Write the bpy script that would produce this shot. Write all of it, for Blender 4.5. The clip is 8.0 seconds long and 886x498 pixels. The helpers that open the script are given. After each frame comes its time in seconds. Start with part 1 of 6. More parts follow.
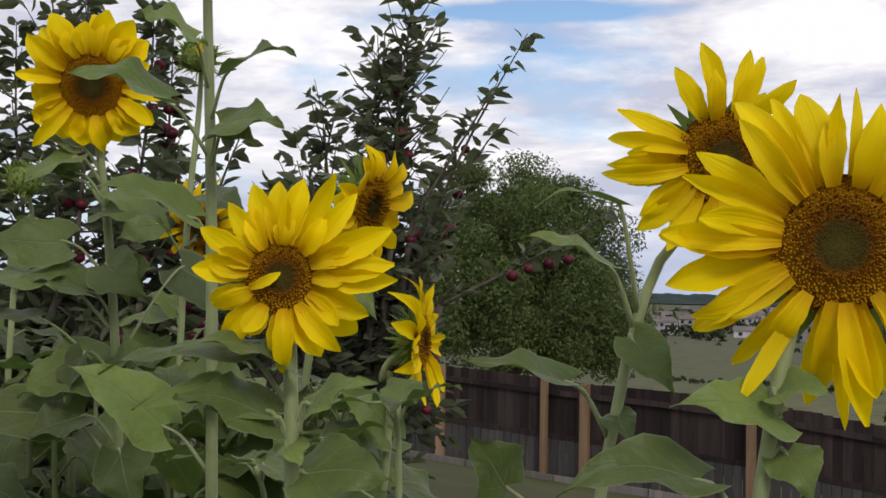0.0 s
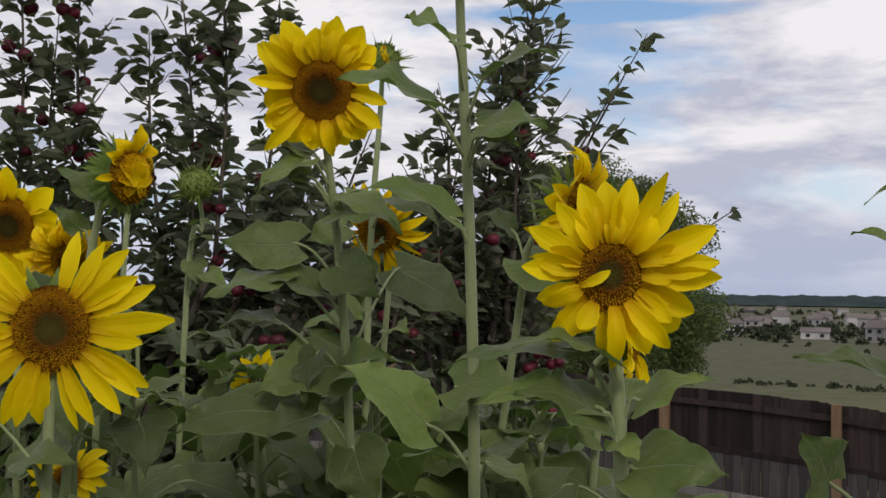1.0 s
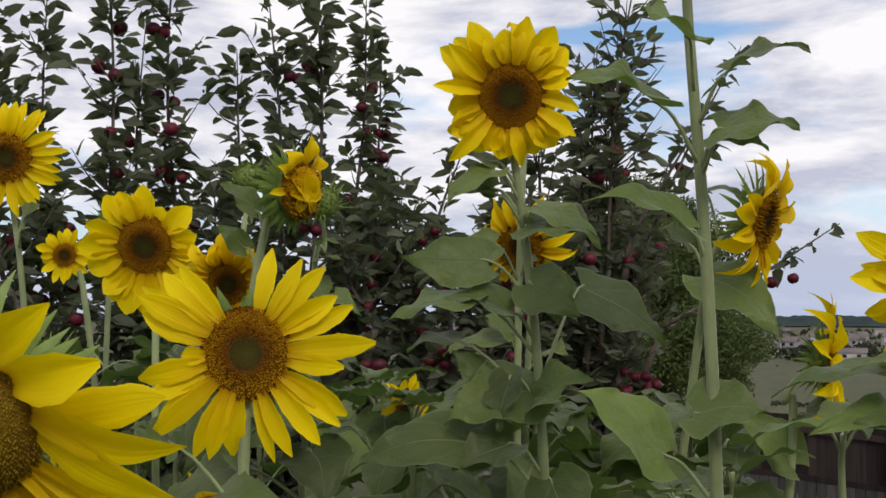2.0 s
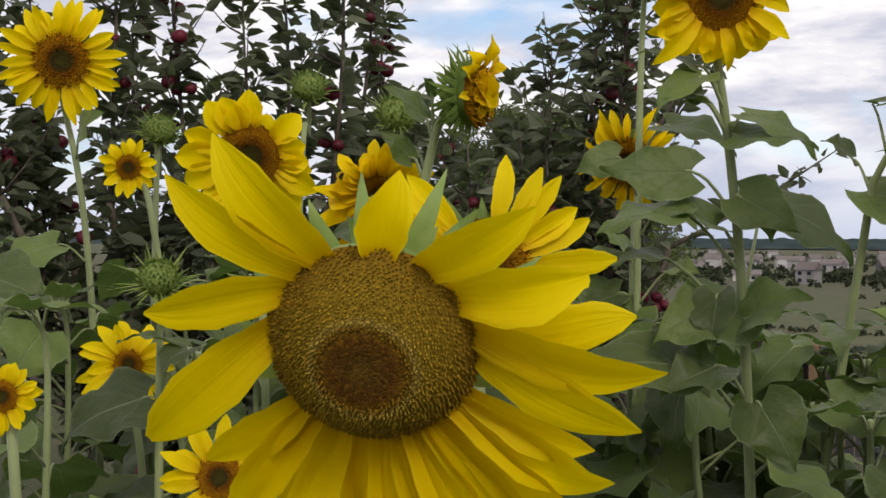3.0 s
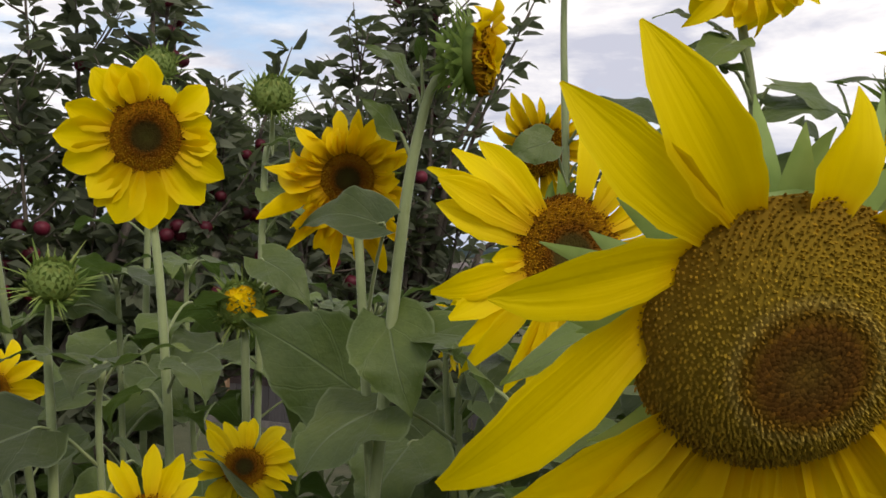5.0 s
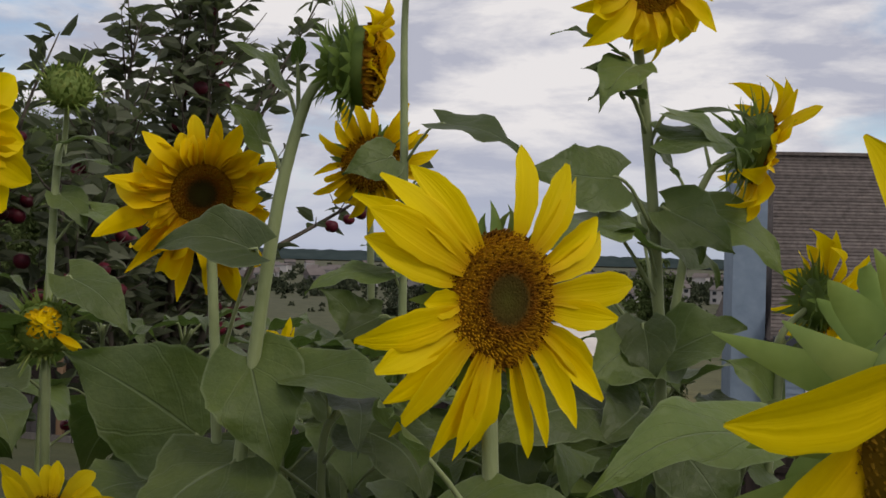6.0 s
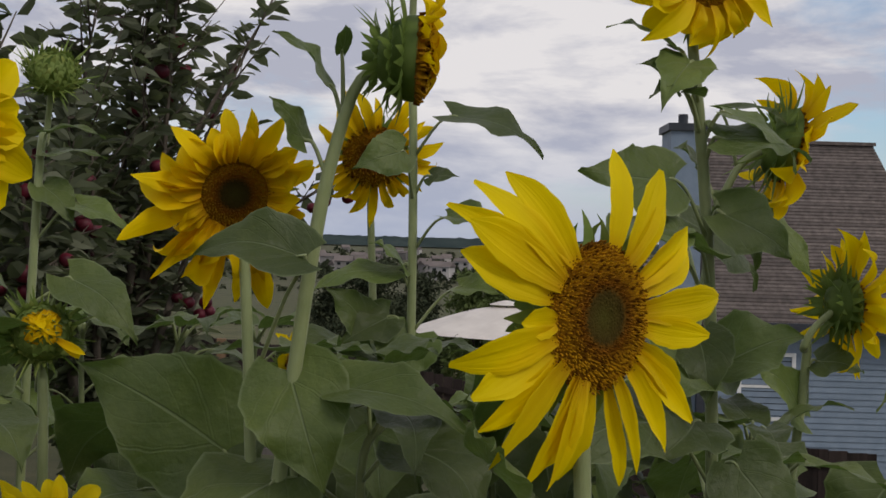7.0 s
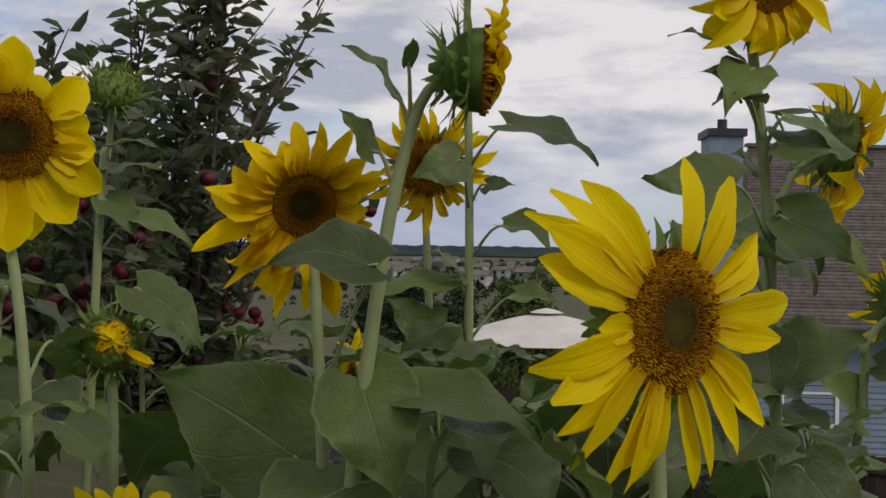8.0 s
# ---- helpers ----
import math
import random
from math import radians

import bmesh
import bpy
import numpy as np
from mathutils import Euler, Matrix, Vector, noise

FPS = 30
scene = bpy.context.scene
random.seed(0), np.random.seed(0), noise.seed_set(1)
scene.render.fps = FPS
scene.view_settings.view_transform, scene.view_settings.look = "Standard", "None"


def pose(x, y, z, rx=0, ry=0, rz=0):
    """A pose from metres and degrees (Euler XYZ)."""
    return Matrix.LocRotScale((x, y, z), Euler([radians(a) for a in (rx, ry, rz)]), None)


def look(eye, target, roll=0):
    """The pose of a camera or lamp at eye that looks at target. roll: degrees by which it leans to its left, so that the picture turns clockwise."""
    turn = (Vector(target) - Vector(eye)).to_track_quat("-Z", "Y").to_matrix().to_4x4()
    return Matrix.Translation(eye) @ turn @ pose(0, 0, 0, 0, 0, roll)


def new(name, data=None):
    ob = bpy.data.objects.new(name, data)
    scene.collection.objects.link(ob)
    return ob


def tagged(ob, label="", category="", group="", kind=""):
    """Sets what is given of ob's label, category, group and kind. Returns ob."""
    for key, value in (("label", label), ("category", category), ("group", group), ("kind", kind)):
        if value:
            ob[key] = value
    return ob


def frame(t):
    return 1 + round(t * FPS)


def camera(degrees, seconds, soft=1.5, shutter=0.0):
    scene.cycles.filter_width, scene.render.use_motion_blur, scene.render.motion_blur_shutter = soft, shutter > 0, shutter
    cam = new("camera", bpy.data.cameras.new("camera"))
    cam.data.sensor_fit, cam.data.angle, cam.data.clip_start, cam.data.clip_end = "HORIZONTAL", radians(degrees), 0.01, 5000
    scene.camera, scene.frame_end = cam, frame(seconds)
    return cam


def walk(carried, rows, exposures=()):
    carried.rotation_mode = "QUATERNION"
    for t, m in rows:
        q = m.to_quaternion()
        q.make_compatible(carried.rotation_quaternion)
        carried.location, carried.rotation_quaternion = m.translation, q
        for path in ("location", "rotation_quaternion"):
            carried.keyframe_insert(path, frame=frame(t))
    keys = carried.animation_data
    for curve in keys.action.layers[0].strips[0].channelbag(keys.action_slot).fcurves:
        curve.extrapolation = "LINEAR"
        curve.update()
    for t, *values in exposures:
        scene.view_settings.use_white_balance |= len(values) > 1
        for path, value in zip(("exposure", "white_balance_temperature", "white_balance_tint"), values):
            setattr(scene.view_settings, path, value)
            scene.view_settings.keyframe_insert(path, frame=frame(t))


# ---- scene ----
# The camera and its walk
cam = camera(40.94, 8.0, soft=1.6)
PATH = [
    (0, (0.004, 0.001, 1.629), (0.107, 1.997, 1.701), 1.06),
    (0.5, (-0.138, -0.027, 1.632), (-0.037, 1.969, 1.698), -0.06),
    (1, (-0.262, -0.009, 1.62), (-0.262, 1.989, 1.695), 0.71),
    (1.5, (-0.355, 0.05, 1.604), (-0.476, 2.045, 1.674), 0.63),
    (2, (-0.516, 0.119, 1.612), (-0.569, 2.116, 1.726), 0.23),
    (2.2, (-0.588, 0.165, 1.617), (-0.64, 2.162, 1.709), 0.61),
    (3.3, (-1.027, 0.261, 1.595), (-0.831, 2.251, 1.566), 0.35),
    (3.5, (-1.054, 0.263, 1.593), (-0.805, 2.248, 1.581), 0.45),
    (4.2, (-1.173, 0.325, 1.555), (-0.754, 2.28, 1.498), -0.50),
    (5.3, (-1.308, 0.656, 1.58), (-0.656, 2.546, 1.601), 0.68),
    (5.5, (-1.323, 0.691, 1.588), (-0.61, 2.56, 1.602), 1.56),
    (6, (-1.383, 0.795, 1.601), (-0.385, 2.529, 1.611), 1.40),
    (6.5, (-1.416, 0.899, 1.611), (-0.346, 2.588, 1.563), 1.55),
    (7, (-1.452, 0.934, 1.622), (-0.357, 2.608, 1.607), 1.66),
    (7.5, (-1.468, 0.923, 1.626), (-0.391, 2.609, 1.619), 1.10),
    (8, (-1.49, 0.933, 1.621), (-0.449, 2.641, 1.619), 1.05),
]
walk(cam, [(t, look(eye, target, roll)) for t, eye, target, roll in PATH],
     exposures=((0.0, 0.25, 6700, 11), (0.5, 0.03, 6700, 11), (1.5, 0.04, 6700, 11), (2.0, 0.21, 6700, 11), (3.5, 0.38, 7000, 11), (4.2, 0.41, 7000, 11), (5.5, 0.20, 6900, 11), (6.1, -0.12, 6850, 11), (8.0, -0.17, 6800, 11)))

# World: a bright, broken cloud cover over a blue sky
world = bpy.data.worlds.new("sky")
scene.world = world
world.use_nodes = True
wn = world.node_tree
for n in list(wn.nodes):
    wn.nodes.remove(n)


def wnode(kind, **props):
    n = wn.nodes.new(kind)
    for key, value in props.items():
        if key in n.inputs:
            n.inputs[key].default_value = value
    return n


SUN_EL, SUN_AZ = radians(42), radians(196)
sky = wn.nodes.new("ShaderNodeTexSky")
sky.sky_type, sky.sun_disc, sky.sun_elevation, sky.sun_rotation = "NISHITA", False, SUN_EL, SUN_AZ
sky.ozone_density, sky.dust_density = 4.0, 0.4
sky_dim = wnode("ShaderNodeVectorMath")
sky_dim.operation = "SCALE"
sky_dim.inputs["Scale"].default_value = 0.11
wn.links.new(sky.outputs[0], sky_dim.inputs[0])
co = wn.nodes.new("ShaderNodeTexCoord")
stretch = wnode("ShaderNodeMapping")
stretch.inputs["Scale"].default_value = (1.0, 1.0, 2.7)
stretch.inputs["Location"].default_value = (0.35, 0.1, 0.12)
wn.links.new(co.outputs["Generated"], stretch.inputs[0])
big_noise = wnode("ShaderNodeTexNoise", Scale=2.4, Detail=8.0, Roughness=0.55, Distortion=0.12)
wn.links.new(stretch.outputs[0], big_noise.inputs["Vector"])
fine_noise = wnode("ShaderNodeTexNoise", Scale=5.0, Detail=9.0, Roughness=0.58, Distortion=0.2)
streak = wnode("ShaderNodeMapping")
streak.inputs["Scale"].default_value = (1.2, 1.2, 4.4)
wn.links.new(co.outputs["Generated"], streak.inputs[0])
wn.links.new(streak.outputs[0], fine_noise.inputs["Vector"])
cover = wn.nodes.new("ShaderNodeValToRGB")
cover.color_ramp.elements[0].position, cover.color_ramp.elements[1].position = 0.35, 0.45
# a long thin break in the cloud low in the north lets the blue through
gap_dir = wnode("ShaderNodeMapping")
gap_dir.inputs["Location"].default_value = (-0.12, -0.96, -0.232)
gap_dir.inputs["Scale"].default_value = (1.0, 1.0, 1.0)
wn.links.new(co.outputs["Generated"], gap_dir.inputs[0])
gap_size = wnode("ShaderNodeMapping")
gap_size.inputs["Scale"].default_value = (6.5, 6.5, 95.0)
wn.links.new(gap_dir.outputs[0], gap_size.inputs[0])
gap_far = wn.nodes.new("ShaderNodeVectorMath")
gap_far.operation = "LENGTH"
wn.links.new(gap_size.outputs[0], gap_far.inputs[0])
gap_deep = wn.nodes.new("ShaderNodeMapRange")
for key, value in (("From Min", 0.1), ("From Max", 1.0), ("To Min", -0.17), ("To Max", 0.0)):
    gap_deep.inputs[key].default_value = value
wn.links.new(gap_far.outputs["Value"], gap_deep.inputs["Value"])
gap_sum = wn.nodes.new("ShaderNodeMath")
wn.links.new(big_noise.outputs[0], gap_sum.inputs[0])
wn.links.new(gap_deep.outputs[0], gap_sum.inputs[1])
wn.links.new(gap_sum.outputs[0], cover.inputs[0])
shade = wn.nodes.new("ShaderNodeValToRGB")
shade.color_ramp.elements[0].position, shade.color_ramp.elements[1].position = 0.40, 0.57
shade.color_ramp.elements[0].color = (0.47, 0.50, 0.62, 1)
shade.color_ramp.elements[1].color = (0.84, 0.84, 0.88, 1)
wn.links.new(fine_noise.outputs[0], shade.inputs[0])
clouds = wn.nodes.new("ShaderNodeMix")
clouds.data_type = "RGBA"
wn.links.new(cover.outputs[0], clouds.inputs["Factor"])
wn.links.new(sky_dim.outputs[0], clouds.inputs["A"])
wn.links.new(shade.outputs[0], clouds.inputs["B"])
# towards the horizon the cloud base turns blue-grey
height = wn.nodes.new("ShaderNodeSeparateXYZ")
wn.links.new(co.outputs["Generated"], height.inputs[0])
low = wn.nodes.new("ShaderNodeMapRange")
for key, value in (("From Min", 0.0), ("From Max", 0.11), ("To Min", 0.85), ("To Max", 0.0)):
    low.inputs[key].default_value = value
wn.links.new(height.outputs[2], low.inputs["Value"])
haze = wn.nodes.new("ShaderNodeMix")
haze.data_type = "RGBA"
haze.inputs["B"].default_value = (0.40, 0.47, 0.64, 1)
wn.links.new(low.outputs[0], haze.inputs["Factor"])
wn.links.new(clouds.outputs["Result"], haze.inputs["A"])
back = wnode("ShaderNodeBackground", Strength=1.0)
wn.links.new(haze.outputs["Result"], back.inputs[0])
wout = wn.nodes.new("ShaderNodeOutputWorld")
wn.links.new(back.outputs[0], wout.inputs[0])

# One soft sun behind the clouds
sun_data = bpy.data.lights.new("sun", "SUN")
sun_data.energy, sun_data.angle, sun_data.color = 1.2, radians(18), (1.0, 0.96, 0.88)
sun = new("sun", sun_data)
sun.matrix_world = look((0, 0, 30), (-math.sin(SUN_AZ) * -8, -math.cos(SUN_AZ) * -8 * -1, 30 - 8 * math.tan(SUN_EL)), 0)


# Materials
def material(name, build, rough=0.6, spec=0.3):
    m = bpy.data.materials.new(name)
    m.use_nodes = True
    t = m.node_tree
    bsdf = t.nodes["Principled BSDF"]
    bsdf.inputs["Roughness"].default_value = rough
    bsdf.inputs["Specular IOR Level"].default_value = spec
    build(t, bsdf)
    return m


def nd(t, kind, **props):
    n = t.nodes.new(kind)
    for key, value in props.items():
        n.inputs[key].default_value = value
    return n


def noise_tex(t, scale, detail=4.0, rough=0.55, coord="Object", stretch_by=None):
    c = t.nodes.new("ShaderNodeTexCoord")
    n = nd(t, "ShaderNodeTexNoise", Scale=scale, Detail=detail, Roughness=rough)
    if stretch_by:
        mp = t.nodes.new("ShaderNodeMapping")
        mp.inputs["Scale"].default_value = stretch_by
        t.links.new(c.outputs[coord], mp.inputs[0])
        t.links.new(mp.outputs[0], n.inputs["Vector"])
    else:
        t.links.new(c.outputs[coord], n.inputs["Vector"])
    return n


def ramp(t, source, stops):
    r = t.nodes.new("ShaderNodeValToRGB")
    e = r.color_ramp.elements
    while len(e) < len(stops):
        e.new(0.5)
    for k, (pos, col) in enumerate(stops):
        e[k].position, e[k].color = pos, (*col, 1)
    t.links.new(source, r.inputs[0])
    return r


def mixed(t, a, b, factor, mode="MIX"):
    m = t.nodes.new("ShaderNodeMix")
    m.data_type, m.blend_type = "RGBA", mode
    for key, v in (("Factor", factor), ("A", a), ("B", b)):
        if hasattr(v, "node"):
            t.links.new(v, m.inputs[key])
        elif key == "Factor":
            m.inputs[key].default_value = v
        else:
            m.inputs[key].default_value = (*v, 1)
    return m.outputs["Result"]


def math_node(t, op, a, b=None):
    m = t.nodes.new("ShaderNodeMath")
    m.operation = op
    for k, v in enumerate((a, b)):
        if v is None:
            continue
        if hasattr(v, "node"):
            t.links.new(v, m.inputs[k])
        else:
            m.inputs[k].default_value = v
    return m.outputs[0]


def bump(t, bsdf, height, strength, distance):
    b = nd(t, "ShaderNodeBump", Strength=strength, Distance=distance)
    t.links.new(height, b.inputs["Height"])
    t.links.new(b.outputs[0], bsdf.inputs["Normal"])
    return b


def thin(t, bsdf, colour, share):
    """Lets light through a leaf or a petal."""
    tr = t.nodes.new("ShaderNodeBsdfTranslucent")
    t.links.new(colour, tr.inputs[0])
    mx = t.nodes.new("ShaderNodeMixShader")
    mx.inputs[0].default_value = share
    out = t.nodes["Material Output"]
    t.links.new(bsdf.outputs[0], mx.inputs[1])
    t.links.new(tr.outputs[0], mx.inputs[2])
    t.links.new(mx.outputs[0], out.inputs[0])


def per_object(t, low, high):
    info = t.nodes.new("ShaderNodeObjectInfo")
    r = nd(t, "ShaderNodeMapRange")
    r.inputs["To Min"].default_value, r.inputs["To Max"].default_value = low, high
    t.links.new(info.outputs["Random"], r.inputs["Value"])
    return r.outputs[0]


def vary(t, colour, low, high):
    """Brightness that differs from object to object."""
    m = t.nodes.new("ShaderNodeVectorMath")
    m.operation = "SCALE"
    t.links.new(colour, m.inputs[0])
    t.links.new(per_object(t, low, high), m.inputs["Scale"])
    return m.outputs[0]


def build_leaf(t, b, tone=1.0):
    uv = t.nodes.new("ShaderNodeUVMap")
    sep = t.nodes.new("ShaderNodeSeparateXYZ")
    t.links.new(uv.outputs[0], sep.inputs[0])
    across = math_node(t, "ABSOLUTE", math_node(t, "SUBTRACT", sep.outputs[0], 0.5))

    def line(distance, width, weight):
        r = nd(t, "ShaderNodeMapRange")
        r.inputs["From Min"].default_value, r.inputs["From Max"].default_value = width * 0.35, width
        r.inputs["To Min"].default_value, r.inputs["To Max"].default_value = weight, 0.0
        t.links.new(distance, r.inputs["Value"])
        return r.outputs[0]

    # midrib, a pair of strong veins from the base and weaker ones further up
    skew = math_node(t, "SUBTRACT", sep.outputs[1], math_node(t, "MULTIPLY", across, 0.95))
    pair = math_node(t, "ABSOLUTE", math_node(t, "SUBTRACT", skew, 0.07))
    saw = math_node(t, "FRACT", math_node(t, "MULTIPLY", skew, 5.0))
    side = math_node(t, "ABSOLUTE", math_node(t, "SUBTRACT", saw, 0.5))
    vein = math_node(t, "MAXIMUM", line(across, 0.017, 0.8), math_node(t, "MAXIMUM", line(pair, 0.014, 0.20), line(side, 0.05, 0.09)))
    big = noise_tex(t, 8.0, 6.0, 0.65)
    fine = noise_tex(t, 120.0, 4.0, 0.65)
    pucker = noise_tex(t, 38.0, 3.0, 0.5)
    base = ramp(t, big.outputs[0], [(0.30, (0.034, 0.060, 0.007)), (0.5, (0.060, 0.092, 0.012)), (0.72, (0.110, 0.146, 0.024))]).outputs[0]
    base = mixed(t, base, (0.25, 0.275, 0.085), math_node(t, "MULTIPLY", fine.outputs[0], 0.24))
    base = mixed(t, base, (0.045, 0.075, 0.022), math_node(t, "MULTIPLY", pucker.outputs[0], 0.35))
    base = vary(t, base, 0.66 * tone, 1.6 * tone)
    rim = line(math_node(t, "SUBTRACT", 0.5, across), 0.03, 0.3)
    col = mixed(t, base, (0.29, 0.35, 0.19), math_node(t, "MAXIMUM", math_node(t, "MULTIPLY", vein, 0.5), rim))
    t.links.new(col, b.inputs["Base Color"])
    b.inputs["Sheen Weight"].default_value = 0.09
    b.inputs["Sheen Roughness"].default_value = 0.5
    high = math_node(t, "ADD", math_node(t, "MULTIPLY", vein, -0.5), math_node(t, "ADD", math_node(t, "MULTIPLY", pucker.outputs[0], 0.9), math_node(t, "MULTIPLY", fine.outputs[0], 0.2)))
    bump(t, b, high, 0.7, 0.008)
    thin(t, b, mixed(t, base, (0.16, 0.30, 0.05), 0.5), 0.27)


leaf_mat = material("sunflower_leaf", build_leaf, 0.5, 0.42)
# same leaf with painted light (tone 1.25) and painted shade (0.78)
lit_leaf_mat = material("lit_sunflower_leaf", lambda t, b: build_leaf(t, b, 1.25), 0.5, 0.42)
shaded_leaf_mat = material("shaded_sunflower_leaf", lambda t, b: build_leaf(t, b, 0.78), 0.5, 0.42)


def build_petal(t, b, stops, spot):
    uv = t.nodes.new("ShaderNodeUVMap")
    sep = t.nodes.new("ShaderNodeSeparateXYZ")
    t.links.new(uv.outputs[0], sep.inputs[0])
    info = t.nodes.new("ShaderNodeObjectInfo")
    mp = t.nodes.new("ShaderNodeMapping")
    mp.inputs["Scale"].default_value = (5.0, 0.55, 1.0)
    t.links.new(uv.outputs[0], mp.inputs[0])
    shift = t.nodes.new("ShaderNodeVectorMath")
    shift.operation = "ADD"
    t.links.new(mp.outputs[0], shift.inputs[0])
    far_off = math_node(t, "MULTIPLY", info.outputs["Random"], 40.0)
    t.links.new(far_off, shift.inputs[1])
    grooves = nd(t, "ShaderNodeTexNoise", Scale=1.0, Detail=3.0, Roughness=0.5)
    t.links.new(shift.outputs[0], grooves.inputs["Vector"])
    along = ramp(t, sep.outputs[1], stops).outputs[0]
    spots = noise_tex(t, 60.0, 4.0)
    col = mixed(t, along, spot, math_node(t, "MULTIPLY", spots.outputs[0], 0.30))
    col = mixed(t, col, (0.60, 0.40, 0.002), math_node(t, "MULTIPLY", grooves.outputs[0], 0.26))
    # the very rim is paler and drier
    rim = nd(t, "ShaderNodeMapRange")
    rim.inputs["From Min"].default_value, rim.inputs["From Max"].default_value = 0.40, 0.5
    rim.inputs["To Min"].default_value, rim.inputs["To Max"].default_value = 0.0, 0.22
    t.links.new(math_node(t, "ABSOLUTE", math_node(t, "SUBTRACT", sep.outputs[0], 0.5)), rim.inputs["Value"])
    col = mixed(t, col, (0.92, 0.80, 0.03), rim.outputs[0])
    col = vary(t, col, 0.86, 1.08)
    t.links.new(col, b.inputs["Base Color"])
    bump(t, b, grooves.outputs[0], 0.5, 0.004)
    thin(t, b, col, 0.36)


petal_mat = material("yellow_petal", lambda t, b: build_petal(t, b, [(0.0, (0.64, 0.32, 0.002)), (0.24, (0.86, 0.61, 0.002)), (0.7, (0.96, 0.735, 0.002)), (1.0, (0.97, 0.76, 0.003))], (0.82, 0.56, 0.002)), 0.6, 0.14)
golden_petal_mat = material("golden_petal", lambda t, b: build_petal(t, b, [(0.0, (0.50, 0.22, 0.002)), (0.30, (0.80, 0.50, 0.002)), (0.7, (0.90, 0.645, 0.002)), (1.0, (0.92, 0.69, 0.003))], (0.72, 0.43, 0.002)), 0.62, 0.12)


def build_disc(t, b, tone=1.0, dark=0.18, bright=1.45):
    uv = t.nodes.new("ShaderNodeUVMap")
    sep = t.nodes.new("ShaderNodeSeparateXYZ")
    t.links.new(uv.outputs[0], sep.inputs[0])
    geo = t.nodes.new("ShaderNodeNewGeometry")
    base = ramp(t, sep.outputs[0], [(0.0, (0.078, 0.076, 0.014)), (0.34, (0.066, 0.048, 0.010)), (0.45, (0.270, 0.115, 0.010)), (0.72, (0.540, 0.310, 0.012)), (0.90, (0.480, 0.250, 0.011)), (1.0, (0.22, 0.10, 0.012))]).outputs[0]
    tips = ramp(t, geo.outputs["Random Per Island"], [(0.0, (dark * 0.9, dark * 0.7, dark * 0.8)), (0.15, (dark * 1.2, dark * 0.9, dark)), (0.22, (1.0, 1.0, 1.0)), (0.8, (1.0, 1.0, 1.0)), (0.92, (0.5 + bright * 0.5, 0.5 + bright * 0.5, 1.0)), (1.0, (bright, bright * 0.97, 1.0))]).outputs[0]
    rim = nd(t, "ShaderNodeMapRange")
    rim.inputs["From Min"].default_value, rim.inputs["From Max"].default_value = 0.36, 0.52
    t.links.new(sep.outputs[0], rim.inputs["Value"])
    col = mixed(t, mixed(t, base, tips, rim.outputs[0], "MULTIPLY"), (tone, tone * 0.92, tone), 1.0, "MULTIPLY")
    t.links.new(col, b.inputs["Base Color"])


disc_mat = material("golden_florets", lambda t, b: build_disc(t, b, 0.86, 0.26, 1.3), 0.85, 0.04)
dark_disc_mat = material("brown_florets", lambda t, b: build_disc(t, b, 0.58, 0.82, 1.15), 0.85, 0.04)
old_disc_mat = material("withered_florets", lambda t, b: build_disc(t, b, 0.50, 0.8, 1.2), 0.88, 0.03)


def build_seed_disc(t, b):
    uv = t.nodes.new("ShaderNodeUVMap")
    sep = t.nodes.new("ShaderNodeSeparateXYZ")
    t.links.new(uv.outputs[0], sep.inputs[0])
    geo = t.nodes.new("ShaderNodeNewGeometry")
    base = ramp(t, sep.outputs[0], [(0.0, (0.150, 0.086, 0.014)), (0.16, (0.110, 0.055, 0.010)), (0.32, (0.125, 0.054, 0.009)), (0.42, (0.230, 0.130, 0.014)), (0.48, (0.430, 0.300, 0.060)), (0.54, (0.340, 0.225, 0.024)), (0.72, (0.320, 0.205, 0.020)), (1.0, (0.270, 0.155, 0.016))]).outputs[0]
    tips = ramp(t, geo.outputs["Random Per Island"], [(0.0, (0.62, 0.62, 0.6)), (0.7, (1.0, 1.0, 1.0)), (0.93, (1.12, 1.1, 1.0)), (1.0, (1.4, 1.32, 1.0))]).outputs[0]
    t.links.new(mixed(t, base, tips, 1.0, "MULTIPLY"), b.inputs["Base Color"])


ripe_disc_mat = material("ripe_florets", build_seed_disc, 0.85, 0.05)


def build_stem(t, b):
    big = noise_tex(t, 14.0, 3.0)
    fine = noise_tex(t, 260.0, 3.0, 0.6, stretch_by=(1, 1, 0.25))
    base = ramp(t, big.outputs[0], [(0.3, (0.165, 0.205, 0.072)), (0.7, (0.255, 0.295, 0.120))]).outputs[0]
    base = mixed(t, base, (0.38, 0.43, 0.26), math_node(t, "MULTIPLY", fine.outputs[0], 0.4))
    t.links.new(vary(t, base, 0.78, 1.05), b.inputs["Base Color"])
    b.inputs["Sheen Weight"].default_value = 0.3
    b.inputs["Sheen Roughness"].default_value = 0.4
    bump(t, b, fine.outputs[0], 0.4, 0.002)


stem_mat = material("hairy_stem", build_stem, 0.62, 0.25)


def build_bract(t, b, low=(0.085, 0.145, 0.028), high=(0.185, 0.260, 0.062)):
    big = noise_tex(t, 40.0, 3.0)
    base = ramp(t, big.outputs[0], [(0.3, low), (0.7, high)]).outputs[0]
    t.links.new(base, b.inputs["Base Color"])
    bump(t, b, big.outputs[0], 0.3, 0.002)
    thin(t, b, mixed(t, base, (0.26, 0.36, 0.08), 0.5), 0.32)


